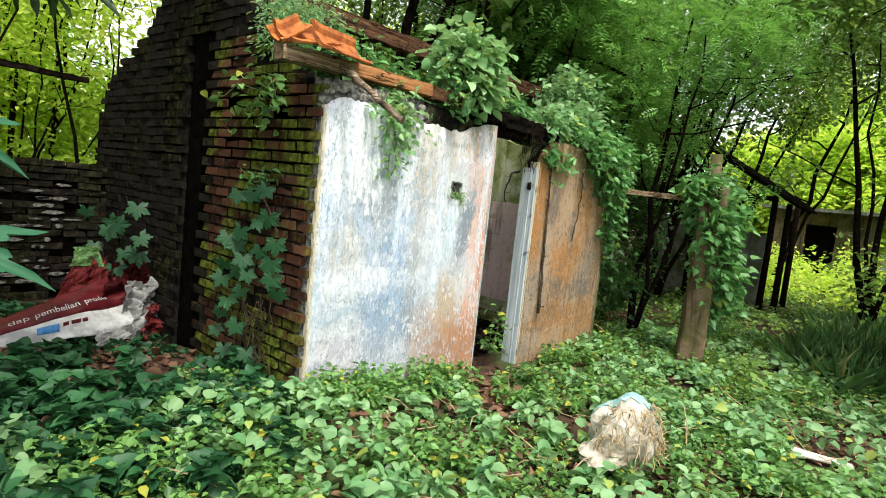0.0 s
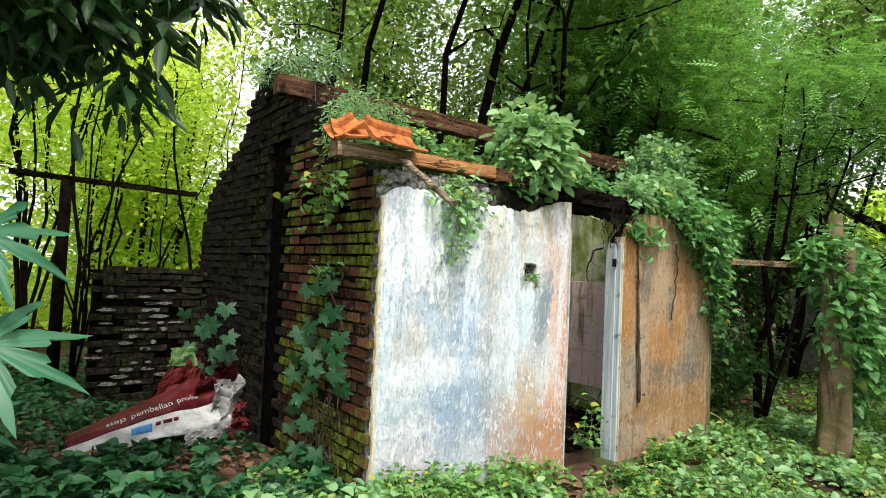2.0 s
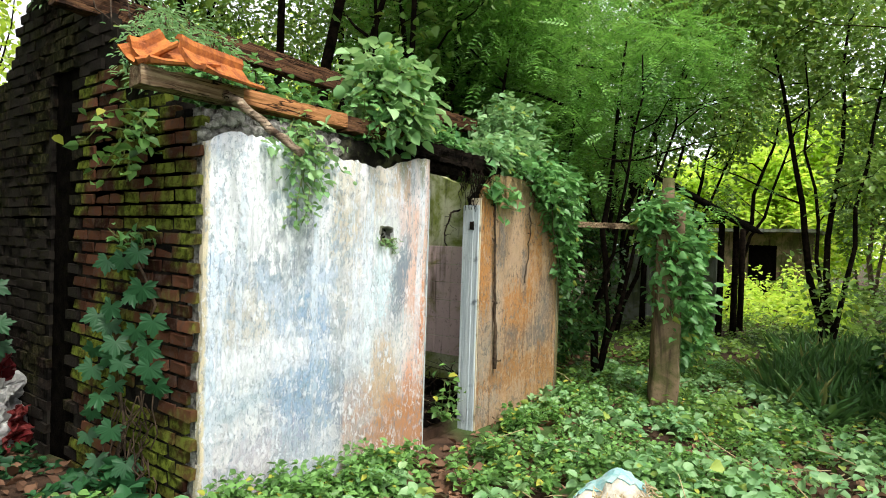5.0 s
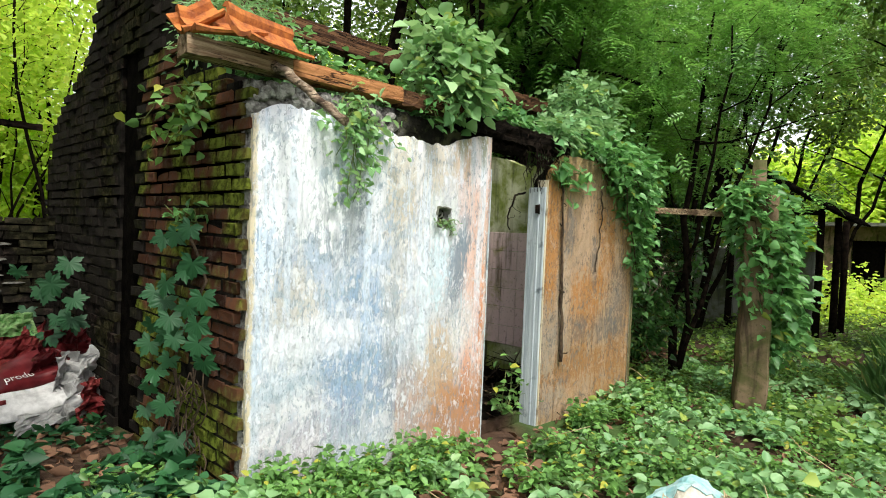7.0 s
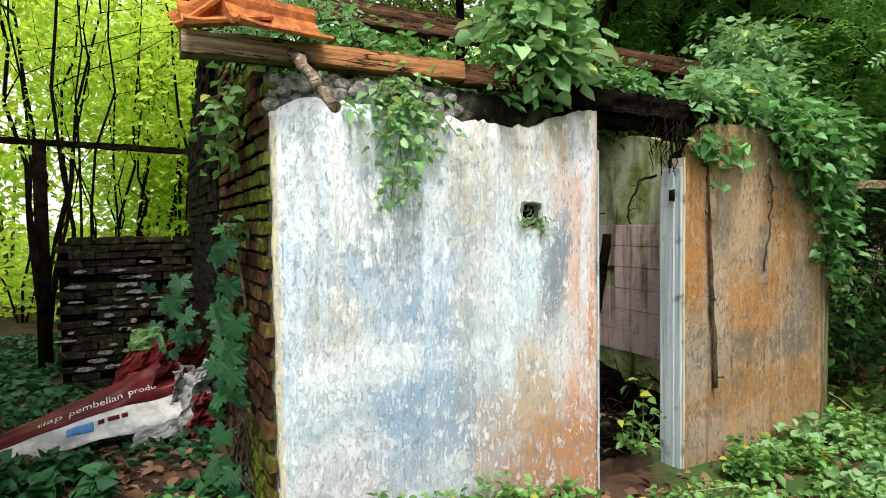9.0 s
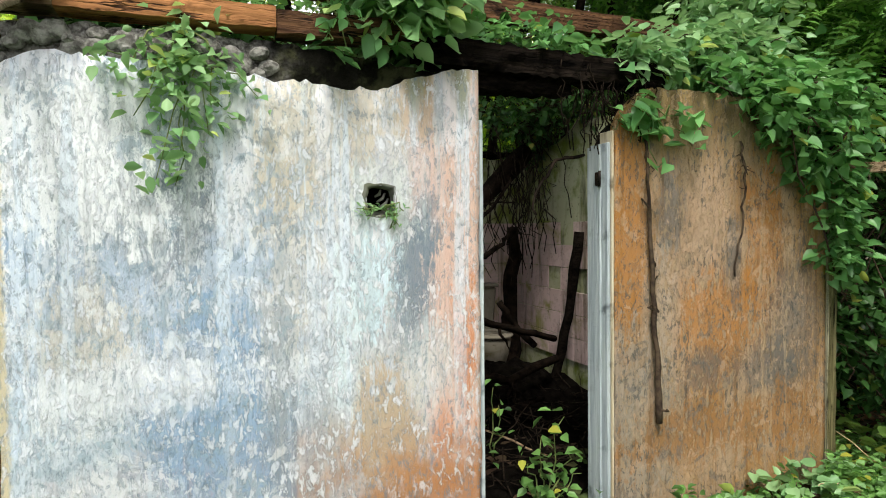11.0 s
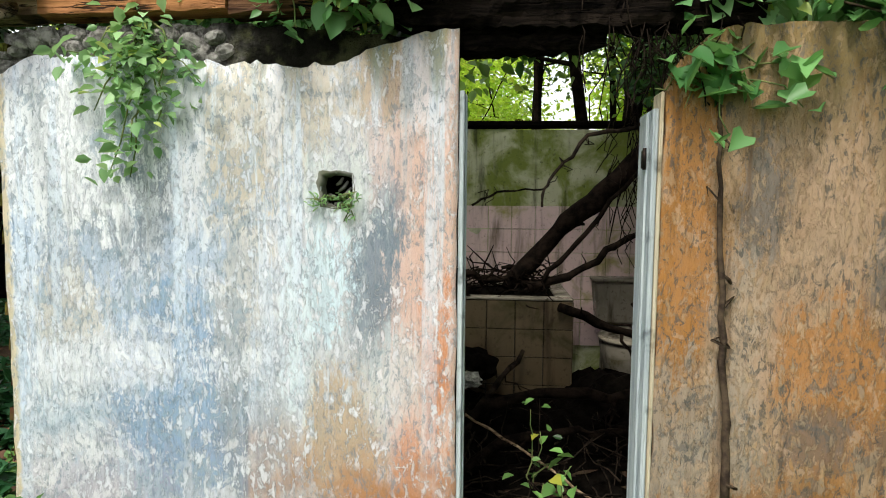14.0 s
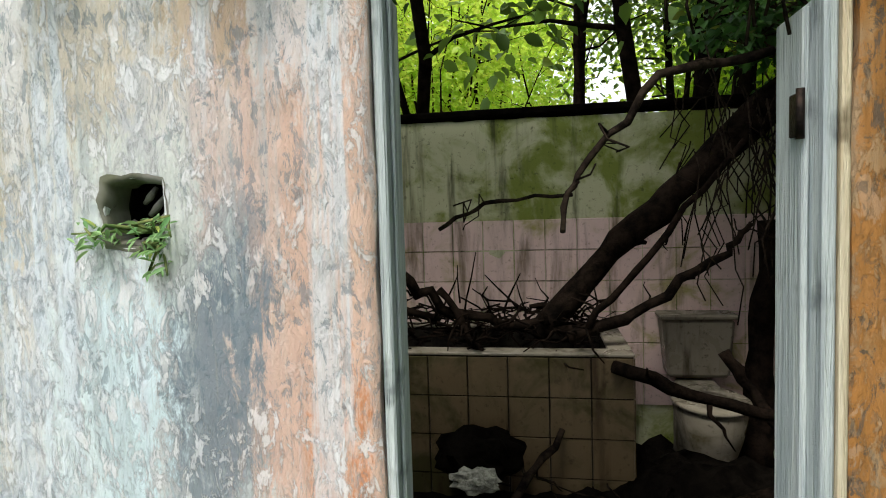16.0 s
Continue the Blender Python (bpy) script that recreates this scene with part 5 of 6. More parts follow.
# ---- the shed at the end of the path ----
def shed():
    top = thing("shed", "open shed with a sagging thatched roof and concrete wall", "shed", at=(12.0, 0.3, -0.35))
    sh = Matrix.Translation((-12.0, -0.3, 0.35))
    bm = bmesh.new()
    box(bm, 12.0, 12.14, -0.1, 2.2, -0.5, 1.28, bevel=0.01)
    box(bm, 12.14, 14.0, 2.06, 2.2, -0.5, 1.28)
    bm.transform(sh)
    part("wall", bm, CONCRETE_DARK, top)
    for x, y, h in ((11.5, -0.27, 2.1), (11.75, -0.5, 1.95), (11.5, 1.3, 2.6), (13.2, -0.4, 1.95)):
        bm = bmesh.new()
        tube(bm, [(x, y, -0.6), (x + 0.03, y, 0.8), (x, y, h)], [0.07, 0.065, 0.06], 7)
        bm.transform(sh)
        part("post", bm, BARK_DARK, top)
    rng = np.random.default_rng(12)
    bm = bmesh.new()
    for k in range(640):
        f = rng.uniform(0, 1)
        x = 11.2 + 1.5 * rng.uniform(0, 1)
        p = Vector((x, 1.5, 3.25)).lerp(Vector((x, -0.5, 2.05)), f)
        d = Vector((rng.normal(0, 0.08), -0.45, -0.27)) * rng.uniform(0.5, 1)
        tube(bm, [p, p + d * 0.5, p + d], [0.04, 0.05, 0.015], 5)
    bm.transform(sh)
    part("roof", bm, WOOD_ROT, top, "black rotted thatch")
    bm = bmesh.new()
    tube(bm, [(11.45, -0.3, 2.02), (11.48, 1.4, 2.1)], [0.05, 0.05], 6)
    bm.transform(sh)
    part("rail", bm, BARK_DARK, top)


def far_house():
    top = thing("house", "small grey far house with a dark doorway", "house", at=(24, 1.4, -0.35))
    sh = Matrix.Translation((-24, -1.4, 0.35))
    for x0, x1, y0, y1, z0, z1 in ((24, 24.2, -0.9, 0.1, -0.6, 2.2), (24, 24.2, 1.1, 2.2, -0.6, 2.2), (24, 24.2, 0.1, 1.1, 1.7, 2.2), (24.2, 28, -0.9, -0.7, -0.6, 2.2), (24.2, 28, 2.0, 2.2, -0.6, 2.2)):
        bm = bmesh.new()
        box(bm, x0, x1, y0, y1, z0, z1)
        bm.transform(sh)
        part("wall", bm, CONCRETE, top)
    bm = bmesh.new()
    box(bm, 24.25, 24.3, 0.1, 1.1, -0.5, 1.7)
    bm.transform(sh)
    part("door", bm, BLACK, top, "dark doorway")
    bm = bmesh.new()
    box(bm, 23.3, 28.3, -1.3, 2.6, 2.2, 2.32)
    bm.transform(sh)
    part("roof", bm, CONCRETE_DARK, top, "grey sheet roof")


shed()
far_house()

# ---- plants ----
def ground_cover(name, label, n, area, low, high, size, material, shape, seed, keep=None, thin=0.0):
    rng = np.random.default_rng(seed)
    x = rng.uniform(area[0], area[1], n)
    y = rng.uniform(area[2], area[3], n)
    patch = np.array([noise.noise(Vector((a * 0.9, b * 0.9, seed))) + 0.5 * noise.noise(Vector((a * 2.7, b * 2.7, seed))) for a, b in zip(x, y)])
    ok = patch > thin
    if keep is not None:
        ok &= keep(x, y)
    x, y, patch = x[ok], y[ok], patch[ok]
    m = len(x)
    lift = low + (high - low) * rng.uniform(0, 1, m) ** 0.8 * np.clip(0.4 + 1.3 * patch, 0.12, 1.5)
    w = np.stack([x, y, ground(x, y) + lift], -1)
    f = rng.normal(0, 1, (m, 3))
    f[:, 2] = rng.normal(-0.1, 0.35, m)
    ob = leaves(name, w, f, size * rng.uniform(0.5, 1.3, m), rng, material, shape=shape)
    return tagged(ob, label, "weeds", kind="stuff")


def outside(x, y):
    return ~((x > 0.0) & (x < 4.3) & (y > -0.02))


def by_wall(x, y):
    board = (x - 2.78) ** 2 + (y + 2.62) ** 2 < 0.1
    return outside(x, y) & ~((x > 1.9) & (x < 2.7) & (y > -0.3)) & ~board


def weed_plants(name, label, n, area, high, size, material, shape, seed, keep=None, thin=0.0):
    """Upright weeds: rings of leaves at several heights round each stalk."""
    rng = np.random.default_rng(seed)
    x, y = rng.uniform(area[0], area[1], n), rng.uniform(area[2], area[3], n)
    patch = np.array([noise.noise(Vector((a * 1.1, b * 1.1, seed + 0.5))) for a, b in zip(x, y)])
    ok = patch > thin
    if keep is not None:
        ok &= keep(x, y)
    x, y = x[ok], y[ok]
    tall = high * rng.uniform(0.4, 1.0, len(x))
    ws, fs, ss = [], [], []
    for ring, count in ((0.35, 4), (0.6, 5), (0.82, 5), (1.0, 4)):
        for i in range(count):
            a = 2 * math.pi * (i / count) + rng.uniform(0, 1.2, len(x)) + ring * 4
            ws.append(np.stack([x + 0.012 * np.cos(a), y + 0.012 * np.sin(a), ground(x, y) + tall * ring + rng.normal(0, 0.01, len(x))], -1))
            fs.append(np.stack([np.cos(a), np.sin(a), rng.normal(-0.05 + 0.35 * (ring == 1.0), 0.25, len(x))], -1))
            ss.append(size * (1.15 - 0.45 * ring) * rng.uniform(0.75, 1.25, len(x)))
    ob = leaves(name, np.concatenate(ws), np.concatenate(fs), np.concatenate(ss), rng, material, shape=shape)
    return tagged(ob, label, "weeds", kind="stuff")


ground_cover("ground_weeds", "dense low green weeds over the yard", 100000, (-3.4, 8.5, -5.5, 0.6), 0.0, 0.19, 0.05, LEAF_GROUND, "oval", 1, by_wall, -0.05)
ground_cover("ground_weeds", "pale broad-leaved weeds in patches", 13000, (-2.5, 8.0, -5.0, 0.2), 0.06, 0.25, 0.08, LEAF_PALE, "wide", 2, by_wall, 0.05)
weed_plants("ground_weeds", "upright leafy green weeds in the yard", 1500, (-3.0, 6.0, -4.6, -0.1), 0.2, 0.075, LEAF_GROUND, "oval", 15, by_wall, -0.05)
weed_plants("ground_weeds", "broad-leaved upright weeds in the yard", 420, (-3.0, 6.0, -4.6, -0.1), 0.19, 0.1, LEAF_PALE, "wide", 16, by_wall, 0.0)
ground_cover("ground_weeds", "dark weeds beside the gable wall", 13000, (-4.5, 0.05, -0.5, 6.0), 0.0, 0.14, 0.075, LEAF_LOBED, "heart", 3, outside, -0.25)
weed_plants("ground_weeds", "large-leaved weeds beside the gable wall", 150, (-2.6, 0.0, -0.8, 1.7), 0.2, 0.12, LEAF_LOBED, "heart", 17, outside, -0.1)
ground_cover("ground_weeds", "rank weeds beyond the ruin", 22000, (4.0, 16, -6, 6.0), 0.0, 0.3, 0.1, LEAF_WOOD, "oval", 4, None, -0.15)
weed_plants("ground_weeds", "green weeds along the foot of the white wall", 90, (-0.1, 1.3, -0.45, -0.06), 0.22, 0.065, LEAF_GROUND, "oval", 8, None, -0.6)
weed_plants("ground_weeds", "green weeds along the foot of the ochre wall", 70, (2.85, 4.5, -0.5, -0.06), 0.24, 0.075, LEAF_GROUND, "oval", 9, None, -0.3)
ground_cover("leaf_litter", "brown dead leaves on the earth", 15000, (-3.2, 8, -5, 3.0), 0.0, 0.06, 0.09, LEAF_DEAD, "oval", 5, outside, -0.6)
ground_cover("ground_weeds", "low green weeds spreading out into the clearing", 30000, (-8, 11, -11, -3.5), 0.0, 0.16, 0.09, LEAF_GROUND, "oval", 12, by_wall, -0.1)
ground_cover("far_weeds", "far undergrowth with leaves coloured as sunlit", 34000, (-14, 12, 7.5, 20.0), 0.0, 2.2, 0.2, LEAF_SUN_TINT, "oval", 6, None, -0.2)
ground_cover("far_weeds", "bush by the far house, leaves coloured as sunlit", 8000, (14, 22, -2.4, 2.2), 0.0, 1.2, 0.16, LEAF_SUN_TINT, "oval", 7, None, -0.2)
ground_cover("far_weeds", "rank green undergrowth beyond the path", 9000, (13, 30, -14, -2.0), 0.0, 0.9, 0.2, LEAF_WOOD, "oval", 18, None, -0.1)


def lobed_mesh(name, lobes, depth, material, cup=0.18, seed=0):
    """A leaf blade of pointed lobes round its stalk, one unit long, in the xy plane."""
    rng = np.random.default_rng(seed)
    bm = bmesh.new()
    mid = bm.verts.new((0, 0.0, 0.0))
    ring = []
    n = lobes * 12
    for i in range(n + 1):
        a = radians(-150 + 300 * i / n)
        ph = (i % 12) / 12
        r = (1.0 - depth * (0.5 + 0.5 * math.cos(2 * math.pi * ph))) * (0.62 + 0.38 * math.cos(a * 0.55)) * (1 + (0.3 * depth) * math.cos(6 * math.pi * ph + math.pi)) * rng.uniform(0.94, 1.05)
        x, y = r * math.sin(a), r * math.cos(a)
        ring.append(bm.verts.new((x, y, -cup * r * r + 0.03 * rng.normal())))
        if i:
            bm.faces.new((mid, ring[-1], ring[-2])).smooth = True
    me = bpy.data.meshes.new(name)
    bm.to_mesh(me)
    bm.free()
    me.materials.append(material)
    return me


def put_leaf(me, at, tip, normal, size, parent):
    """One leaf blade as a part of its plant."""
    y = Vector(tip).normalized()
    z = Vector(normal) - y * Vector(normal).dot(y)
    z = z.normalized() if z.length > 1e-4 else y.orthogonal().normalized()
    x = y.cross(z)
    m = Matrix((x, y, z)).transposed().to_4x4()
    m.translation = at
    ob = new("leaf", me)
    ob.matrix_world = m @ Matrix.Diagonal((size, size, size, 1))
    ob.parent = parent
    return ob


# broad lobed creeper on the gable, hanging from the brick
def gable_creeper():
    top = thing("creeper", "broad-leaved green creeper climbing the brick gable", "creeper")
    blades = [lobed_mesh("leaf", 5, 0.34, LEAF_LOBED, seed=i) for i in range(4)]
    rng = np.random.default_rng(9)
    bm = bmesh.new()
    spine = [(0.6, 1.32), (0.45, 1.2), (0.32, 1.05), (0.45, 0.9), (0.6, 0.75), (0.7, 0.55), (0.62, 0.35), (0.72, 0.15), (0.65, -0.05)]
    tube(bm, [(X_FACE - 0.04, y, z) for y, z in spine], [0.008] * len(spine), 5)
    for k in range(46):
        y, z = rng.uniform(0.28, 0.75), rng.uniform(-0.1, 0.6)
        tube(bm, wander(rng, (X_FACE - 0.03, y, z), (X_FACE - 0.05, y + rng.normal(0, 0.06), z - rng.uniform(0.15, 0.45)), 4, 0.02), [0.004] * 5, 4)
    tagged(part("hanging_stem", bm, TWIG, top, "dry brown hanging stems"), kind="stuff")
    spots = [(0.72, 1.22), (0.5, 1.24), (0.4, 1.28), (0.3, 1.1), (0.5, 1.05), (0.22, 0.93), (0.62, 0.97), (0.45, 0.86), (0.75, 0.86), (0.3, 0.78), (0.6, 0.78), (0.16, 0.8), (0.85, 0.9),
             (0.7, 0.68), (0.85, 0.6), (0.5, 0.68), (0.12, 0.62), (0.6, 0.55), (0.78, 0.45), (0.92, 0.7), (0.85, 0.35), (0.62, 0.3), (0.5, 0.12), (0.75, 0.1), (0.9, 0.2), (0.4, 0.05), (0.6, -0.02), (0.85, -0.03), (0.3, -0.05), (0.24, 0.7)]
    for i, (y, z) in enumerate(spots):
        put_leaf(blades[i % 4], (X_FACE - 0.07 - rng.uniform(0, 0.06), y + rng.normal(0, 0.02), z + 0.05), (rng.normal(-0.3, 0.25), rng.normal(0, 0.45), -1), (-0.7, rng.normal(-0.9, 0.3), rng.uniform(0.2, 0.7)), rng.uniform(0.07, 0.1), top)
    # smaller patch by the sack
    for i in range(16):
        put_leaf(blades[i % 4], (X_FACE - 0.3 + rng.normal(0, 0.1), rng.uniform(2.2, 2.9), rng.uniform(0.35, 1.05)), (rng.normal(0, 0.4), rng.normal(-0.2, 0.3), -1), (-0.5, -1, 0.4), rng.uniform(0.08, 0.12), top)


def sprig(name, label, root, tips, leaf, per, material, shape, seed, stem=STEM, category="creeper", spread=0.05, droop=-0.5):
    """A small plant: stems from the root to the tips, leaves along them."""
    rng = np.random.default_rng(seed)
    top = thing(name, label, category)
    bm = bmesh.new()
    w = []
    for tip in tips:
        pts = wander(rng, root, tip, 5, 0.02)
        tube(bm, pts, [0.005, 0.005, 0.004, 0.003, 0.003, 0.002], 4)
        for _ in range(per):
            f = rng.uniform(0.15, 1.0) * 5
            i = min(4, int(f))
            w.append(np.array(pts[i].lerp(pts[i + 1], f - i)) + rng.normal(0, spread, 3))
    tagged(part("stem", bm, stem, top), kind="stuff")
    w = np.array(w)
    f = rng.normal(0, 1, (len(w), 3))
    f[:, 1] -= 0.5
    f[:, 2] = f[:, 2] * 0.4 + droop
    leaves("foliage", w, f, leaf * rng.uniform(0.6, 1.25, len(w)), rng, material, top, shape)
    return top


def mass(name, label, blobs, leaf, per, material, shape, seed, category="creeper", stems=30, droop=-0.55, forward=0.6):
    """A thick cover of creeper: leaf tufts filling blobs (centre, half sizes), with stems between them."""
    rng = np.random.default_rng(seed)
    top = thing(name, label, category)
    cs = []
    for c, h in blobs:
        n = int(25 + 900 * (h[0] * h[1] * h[2]) ** 0.66)
        d = rng.normal(0, 1, (n, 3))
        d = d / np.linalg.norm(d, axis=1, keepdims=True) * rng.uniform(0.2, 1.1, (n, 1)) ** 0.5
        cs.append(np.array(c) + d * np.array(h))
    cs = np.concatenate(cs)
    w, f, s = clumps(rng, cs, per, leaf * 0.8, leaf, droop)
    f[:, 1] -= forward
    bm = bmesh.new()
    for _ in range(stems):
        a, b = cs[rng.integers(len(cs))], cs[rng.integers(len(cs))]
        if np.linalg.norm(a - b) < 1.2:
            tube(bm, wander(rng, a, b, 5, 0.04), [0.005] * 6, 4)
    tagged(part("stem", bm, TWIG, top, "thin brown stems"), kind="stuff")
    leaves("foliage", w, f, s, rng, material, top, shape)
    return top


def grass(n, area, length, material, seed, label):
    rng = np.random.default_rng(seed)
    tx, ty = rng.uniform(area[0], area[1], n // 14), rng.uniform(area[2], area[3], n // 14)
    x, y = np.repeat(tx, 14) + rng.normal(0, 0.06, n // 14 * 14), np.repeat(ty, 14) + rng.normal(0, 0.06, n // 14 * 14)
    f = rng.normal(0, 0.6, (len(x), 3))
    f[:, 2] = 1.0
    ob = leaves("grass", np.stack([x, y, ground(x, y) - 0.02], -1), f, length * rng.uniform(0.5, 1.2, len(x)), rng, material, shape="blade")
    tagged(ob, label, "grass", kind="stuff")


grass(5000, (5.8, 11, -4.4, -1.7), 0.55, LEAF_GRASS, 71, "tufts of long green grass by the path")
gable_creeper()
# Mat added behind the beam, barely seen, to keep skylight off the room.
mass("creeper", "dark creeper mat added to shade the roofless room", [((x, y, 2.16 + 0.2 * y), (0.3, 0.2, 0.06)) for x in (0.5, 1.1, 1.7, 2.3) for y in (0.45, 0.85)], 0.07, 5, LEAF_SHADE, "oval", 66, stems=60)
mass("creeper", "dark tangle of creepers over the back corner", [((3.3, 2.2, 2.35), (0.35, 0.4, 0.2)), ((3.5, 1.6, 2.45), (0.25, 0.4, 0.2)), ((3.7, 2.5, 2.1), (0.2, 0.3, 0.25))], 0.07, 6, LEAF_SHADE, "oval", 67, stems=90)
mass("bush", "round leafy bush growing on the wall top", [((1.6, 0.12, 2.46), (0.27, 0.22, 0.23)), ((1.62, 0.1, 2.3), (0.18, 0.16, 0.1)), ((1.52, 0.12, 2.62), (0.17, 0.15, 0.09))], 0.1, 6, LEAF_BUSH, "wide", 51, "bush", 20, -0.5, 0.5)
sprig("wall_plant", "leafy green shoots hanging from the wall top", (0.72, 0.03, 2.12), [(0.55, -0.06, 1.75), (0.62, -0.08, 1.52), (0.7, -0.07, 1.6), (0.85, -0.07, 1.8), (0.98, -0.06, 1.85), (0.45, -0.08, 1.95), (0.75, -0.1, 1.9), (0.62, -0.06, 1.9), (0.68, -0.05, 1.5), (0.8, -0.06, 1.7)], 0.058, 40, LEAF_BUSH, "oval", 52)
sprig("wall_plant", "few green shoots over the beam", (1.3, 0.03, 2.25), [(1.15, -0.05, 2.2), (1.25, -0.06, 2.1), (1.35, -0.06, 2.05), (1.45, -0.05, 2.15), (1.2, 0.0, 2.35)], 0.075, 10, LEAF_VINE, "oval", 53)
sprig("fern", "small pale fern in the vent hole", (1.5, 0.03, 1.42), [(1.55, -0.03, 1.4), (1.575, -0.03, 1.41), (1.4, -0.03, 1.43), (1.37, -0.03, 1.42), (1.56, -0.025, 1.34), (1.54, -0.03, 1.36)], 0.03, 20, LEAF_BUSH, "long", 54, spread=0.012)
sprig("gable_plant", "pale leafy shoots on the brick gable", (0.05, 0.45, 2.1), [(-0.05, 0.9, 2.1), (-0.1, 1.05, 1.95), (-0.05, 0.95, 1.75), (-0.06, 0.7, 1.75), (-0.05, 0.5, 1.7), (-0.04, 0.4, 1.9)], 0.08, 14, LEAF_GROUND, "oval", 55)
sprig("gable_plant", "small green shoots among the bricks", (0.05, 0.5, 1.35), [(-0.03, 0.75, 1.45), (-0.04, 0.6, 1.4), (-0.04, 0.4, 1.42)], 0.07, 9, LEAF_VINE, "oval", 56)
mass("creeper", "feathery weeds growing along the gable top", [((0.25, 0.75, 2.6), (0.15, 0.35, 0.16)), ((0.25, 1.5, 3.15), (0.25, 0.4, 0.22)), ((0.1, 0.5, 2.4), (0.12, 0.25, 0.15)), ((0.5, 0.9, 2.6), (0.35, 0.3, 0.2)), ((0.05, 1.95, 3.2), (0.12, 0.3, 0.15))], 0.05, 12, LEAF_PALE, "long", 57, stems=40)
mass("creeper", "heart-leaved creeper spilling over the wall end", [((3.85, -0.08, 1.98), (0.4, 0.18, 0.18)), ((4.08, -0.1, 1.72), (0.24, 0.14, 0.22)), ((4.27, -0.1, 1.35), (0.1, 0.1, 0.35)), ((3.6, 0.02, 2.15), (0.4, 0.15, 0.09)), ((4.35, 0.1, 2.0), (0.35, 0.3, 0.35))], 0.075, 5, LEAF_VINE, "heart", 58)
mass("creeper", "pale green creeper flowering over the beams", [((3.55, 0.3, 2.35), (0.4, 0.3, 0.1)), ((4.1, 0.6, 2.75), (0.35, 0.35, 0.3)), ((2.95, 0.1, 2.22), (0.15, 0.12, 0.06)), ((3.8, 0.35, 2.35), (0.5, 0.35, 0.18))], 0.075, 7, LEAF_PALE, "heart", 59)
sprig("creeper", "creeper hanging over the door post", (2.85, 0.0, 2.0), [(2.75, -0.06, 1.75), (2.9, -0.08, 1.65), (3.0, -0.08, 1.8), (3.15, -0.06, 1.75), (2.65, -0.05, 1.82), (3.25, -0.05, 1.85)], 0.095, 9, LEAF_VINE, "heart", 60)
mass("creeper", "dense creeper round the concrete pillar", [((4.85, -1.1, 1.4), (0.32, 0.25, 0.3)), ((4.9, -1.1, 1.0), (0.3, 0.25, 0.3)), ((5.15, -1.15, 0.6), (0.25, 0.2, 0.4)), ((4.7, -0.95, 1.75), (0.3, 0.2, 0.15)), ((5.1, -0.9, 1.7), (0.2, 0.2, 0.3))], 0.09, 5, LEAF_VINE, "heart", 61)
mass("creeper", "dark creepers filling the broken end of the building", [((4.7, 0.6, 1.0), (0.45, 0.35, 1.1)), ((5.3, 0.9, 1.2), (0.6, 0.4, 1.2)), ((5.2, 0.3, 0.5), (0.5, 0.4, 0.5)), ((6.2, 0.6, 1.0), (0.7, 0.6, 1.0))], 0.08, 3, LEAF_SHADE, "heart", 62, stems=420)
mass("creeper", "leafy weeds behind the front beam", [((0.45, 0.35, 2.3), (0.3, 0.2, 0.12)), ((1.0, 0.3, 2.25), (0.3, 0.15, 0.08)), ((1.9, 0.3, 2.25), (0.3, 0.15, 0.08)), ((2.4, 0.3, 2.3), (0.3, 0.2, 0.1))], 0.07, 6, LEAF_VINE, "oval", 63)
sprig("seedling", "young green seedlings in the doorway", (2.35, 0.1, -0.05), [(2.3, 0.05, 0.3), (2.4, 0.0, 0.4), (2.45, 0.05, 0.2), (2.25, 0.1, 0.15), (2.5, 0.0, 0.1), (2.4, 0.1, 0.05), (2.2, 0.05, 0.05)], 0.075, 9, LEAF_GROUND, "oval", 64, category="plant", droop=0.0)
sprig("seedling", "young seedling in the litter", (2.3, 0.6, 0.0), [(2.28, 0.55, 0.42), (2.33, 0.58, 0.3)], 0.06, 8, LEAF_GROUND, "oval", 65, category="plant", droop=0.0)


def papaya():
    top = thing("papaya_plant", "young papaya plant with large deep-cut leaves", "plant", at=(-2.3, -0.6, 0.0))
    blades = [lobed_mesh("leaf", 7, 0.66, LEAF_PAPAYA, 0.22, seed=20 + i) for i in range(2)]
    bm = bmesh.new()
    tube(bm, [(0, 0, -0.1), (0.02, 0, 0.7), (0, 0, 1.5)], [0.04, 0.035, 0.025], 8)
    tips = [(0.42, 0.0, 1.5, 0.3), (0.45, -0.05, 1.12, 0.34), (0.35, 0.15, 0.85, 0.24), (0.2, 0.3, 1.65, 0.3), (-0.3, 0.2, 1.5, 0.3)]
    for x, y, z, s in tips:
        tube(bm, [(0, 0, min(1.4, z - 0.1)), (x * 0.5, y * 0.5, z + 0.03), (x, y, z)], [0.012, 0.009, 0.007], 6)
    part("stem", bm, STEM, top)
    bpy.context.view_layer.update()
    rng = np.random.default_rng(2)
    for i, (x, y, z, s) in enumerate(tips):
        put_leaf(blades[i % 2], (x, y, z), (0.9, -0.3 + rng.normal(0, 0.2), -0.35), (-0.1, -0.75, 0.75), s * 0.88, top)


papaya()


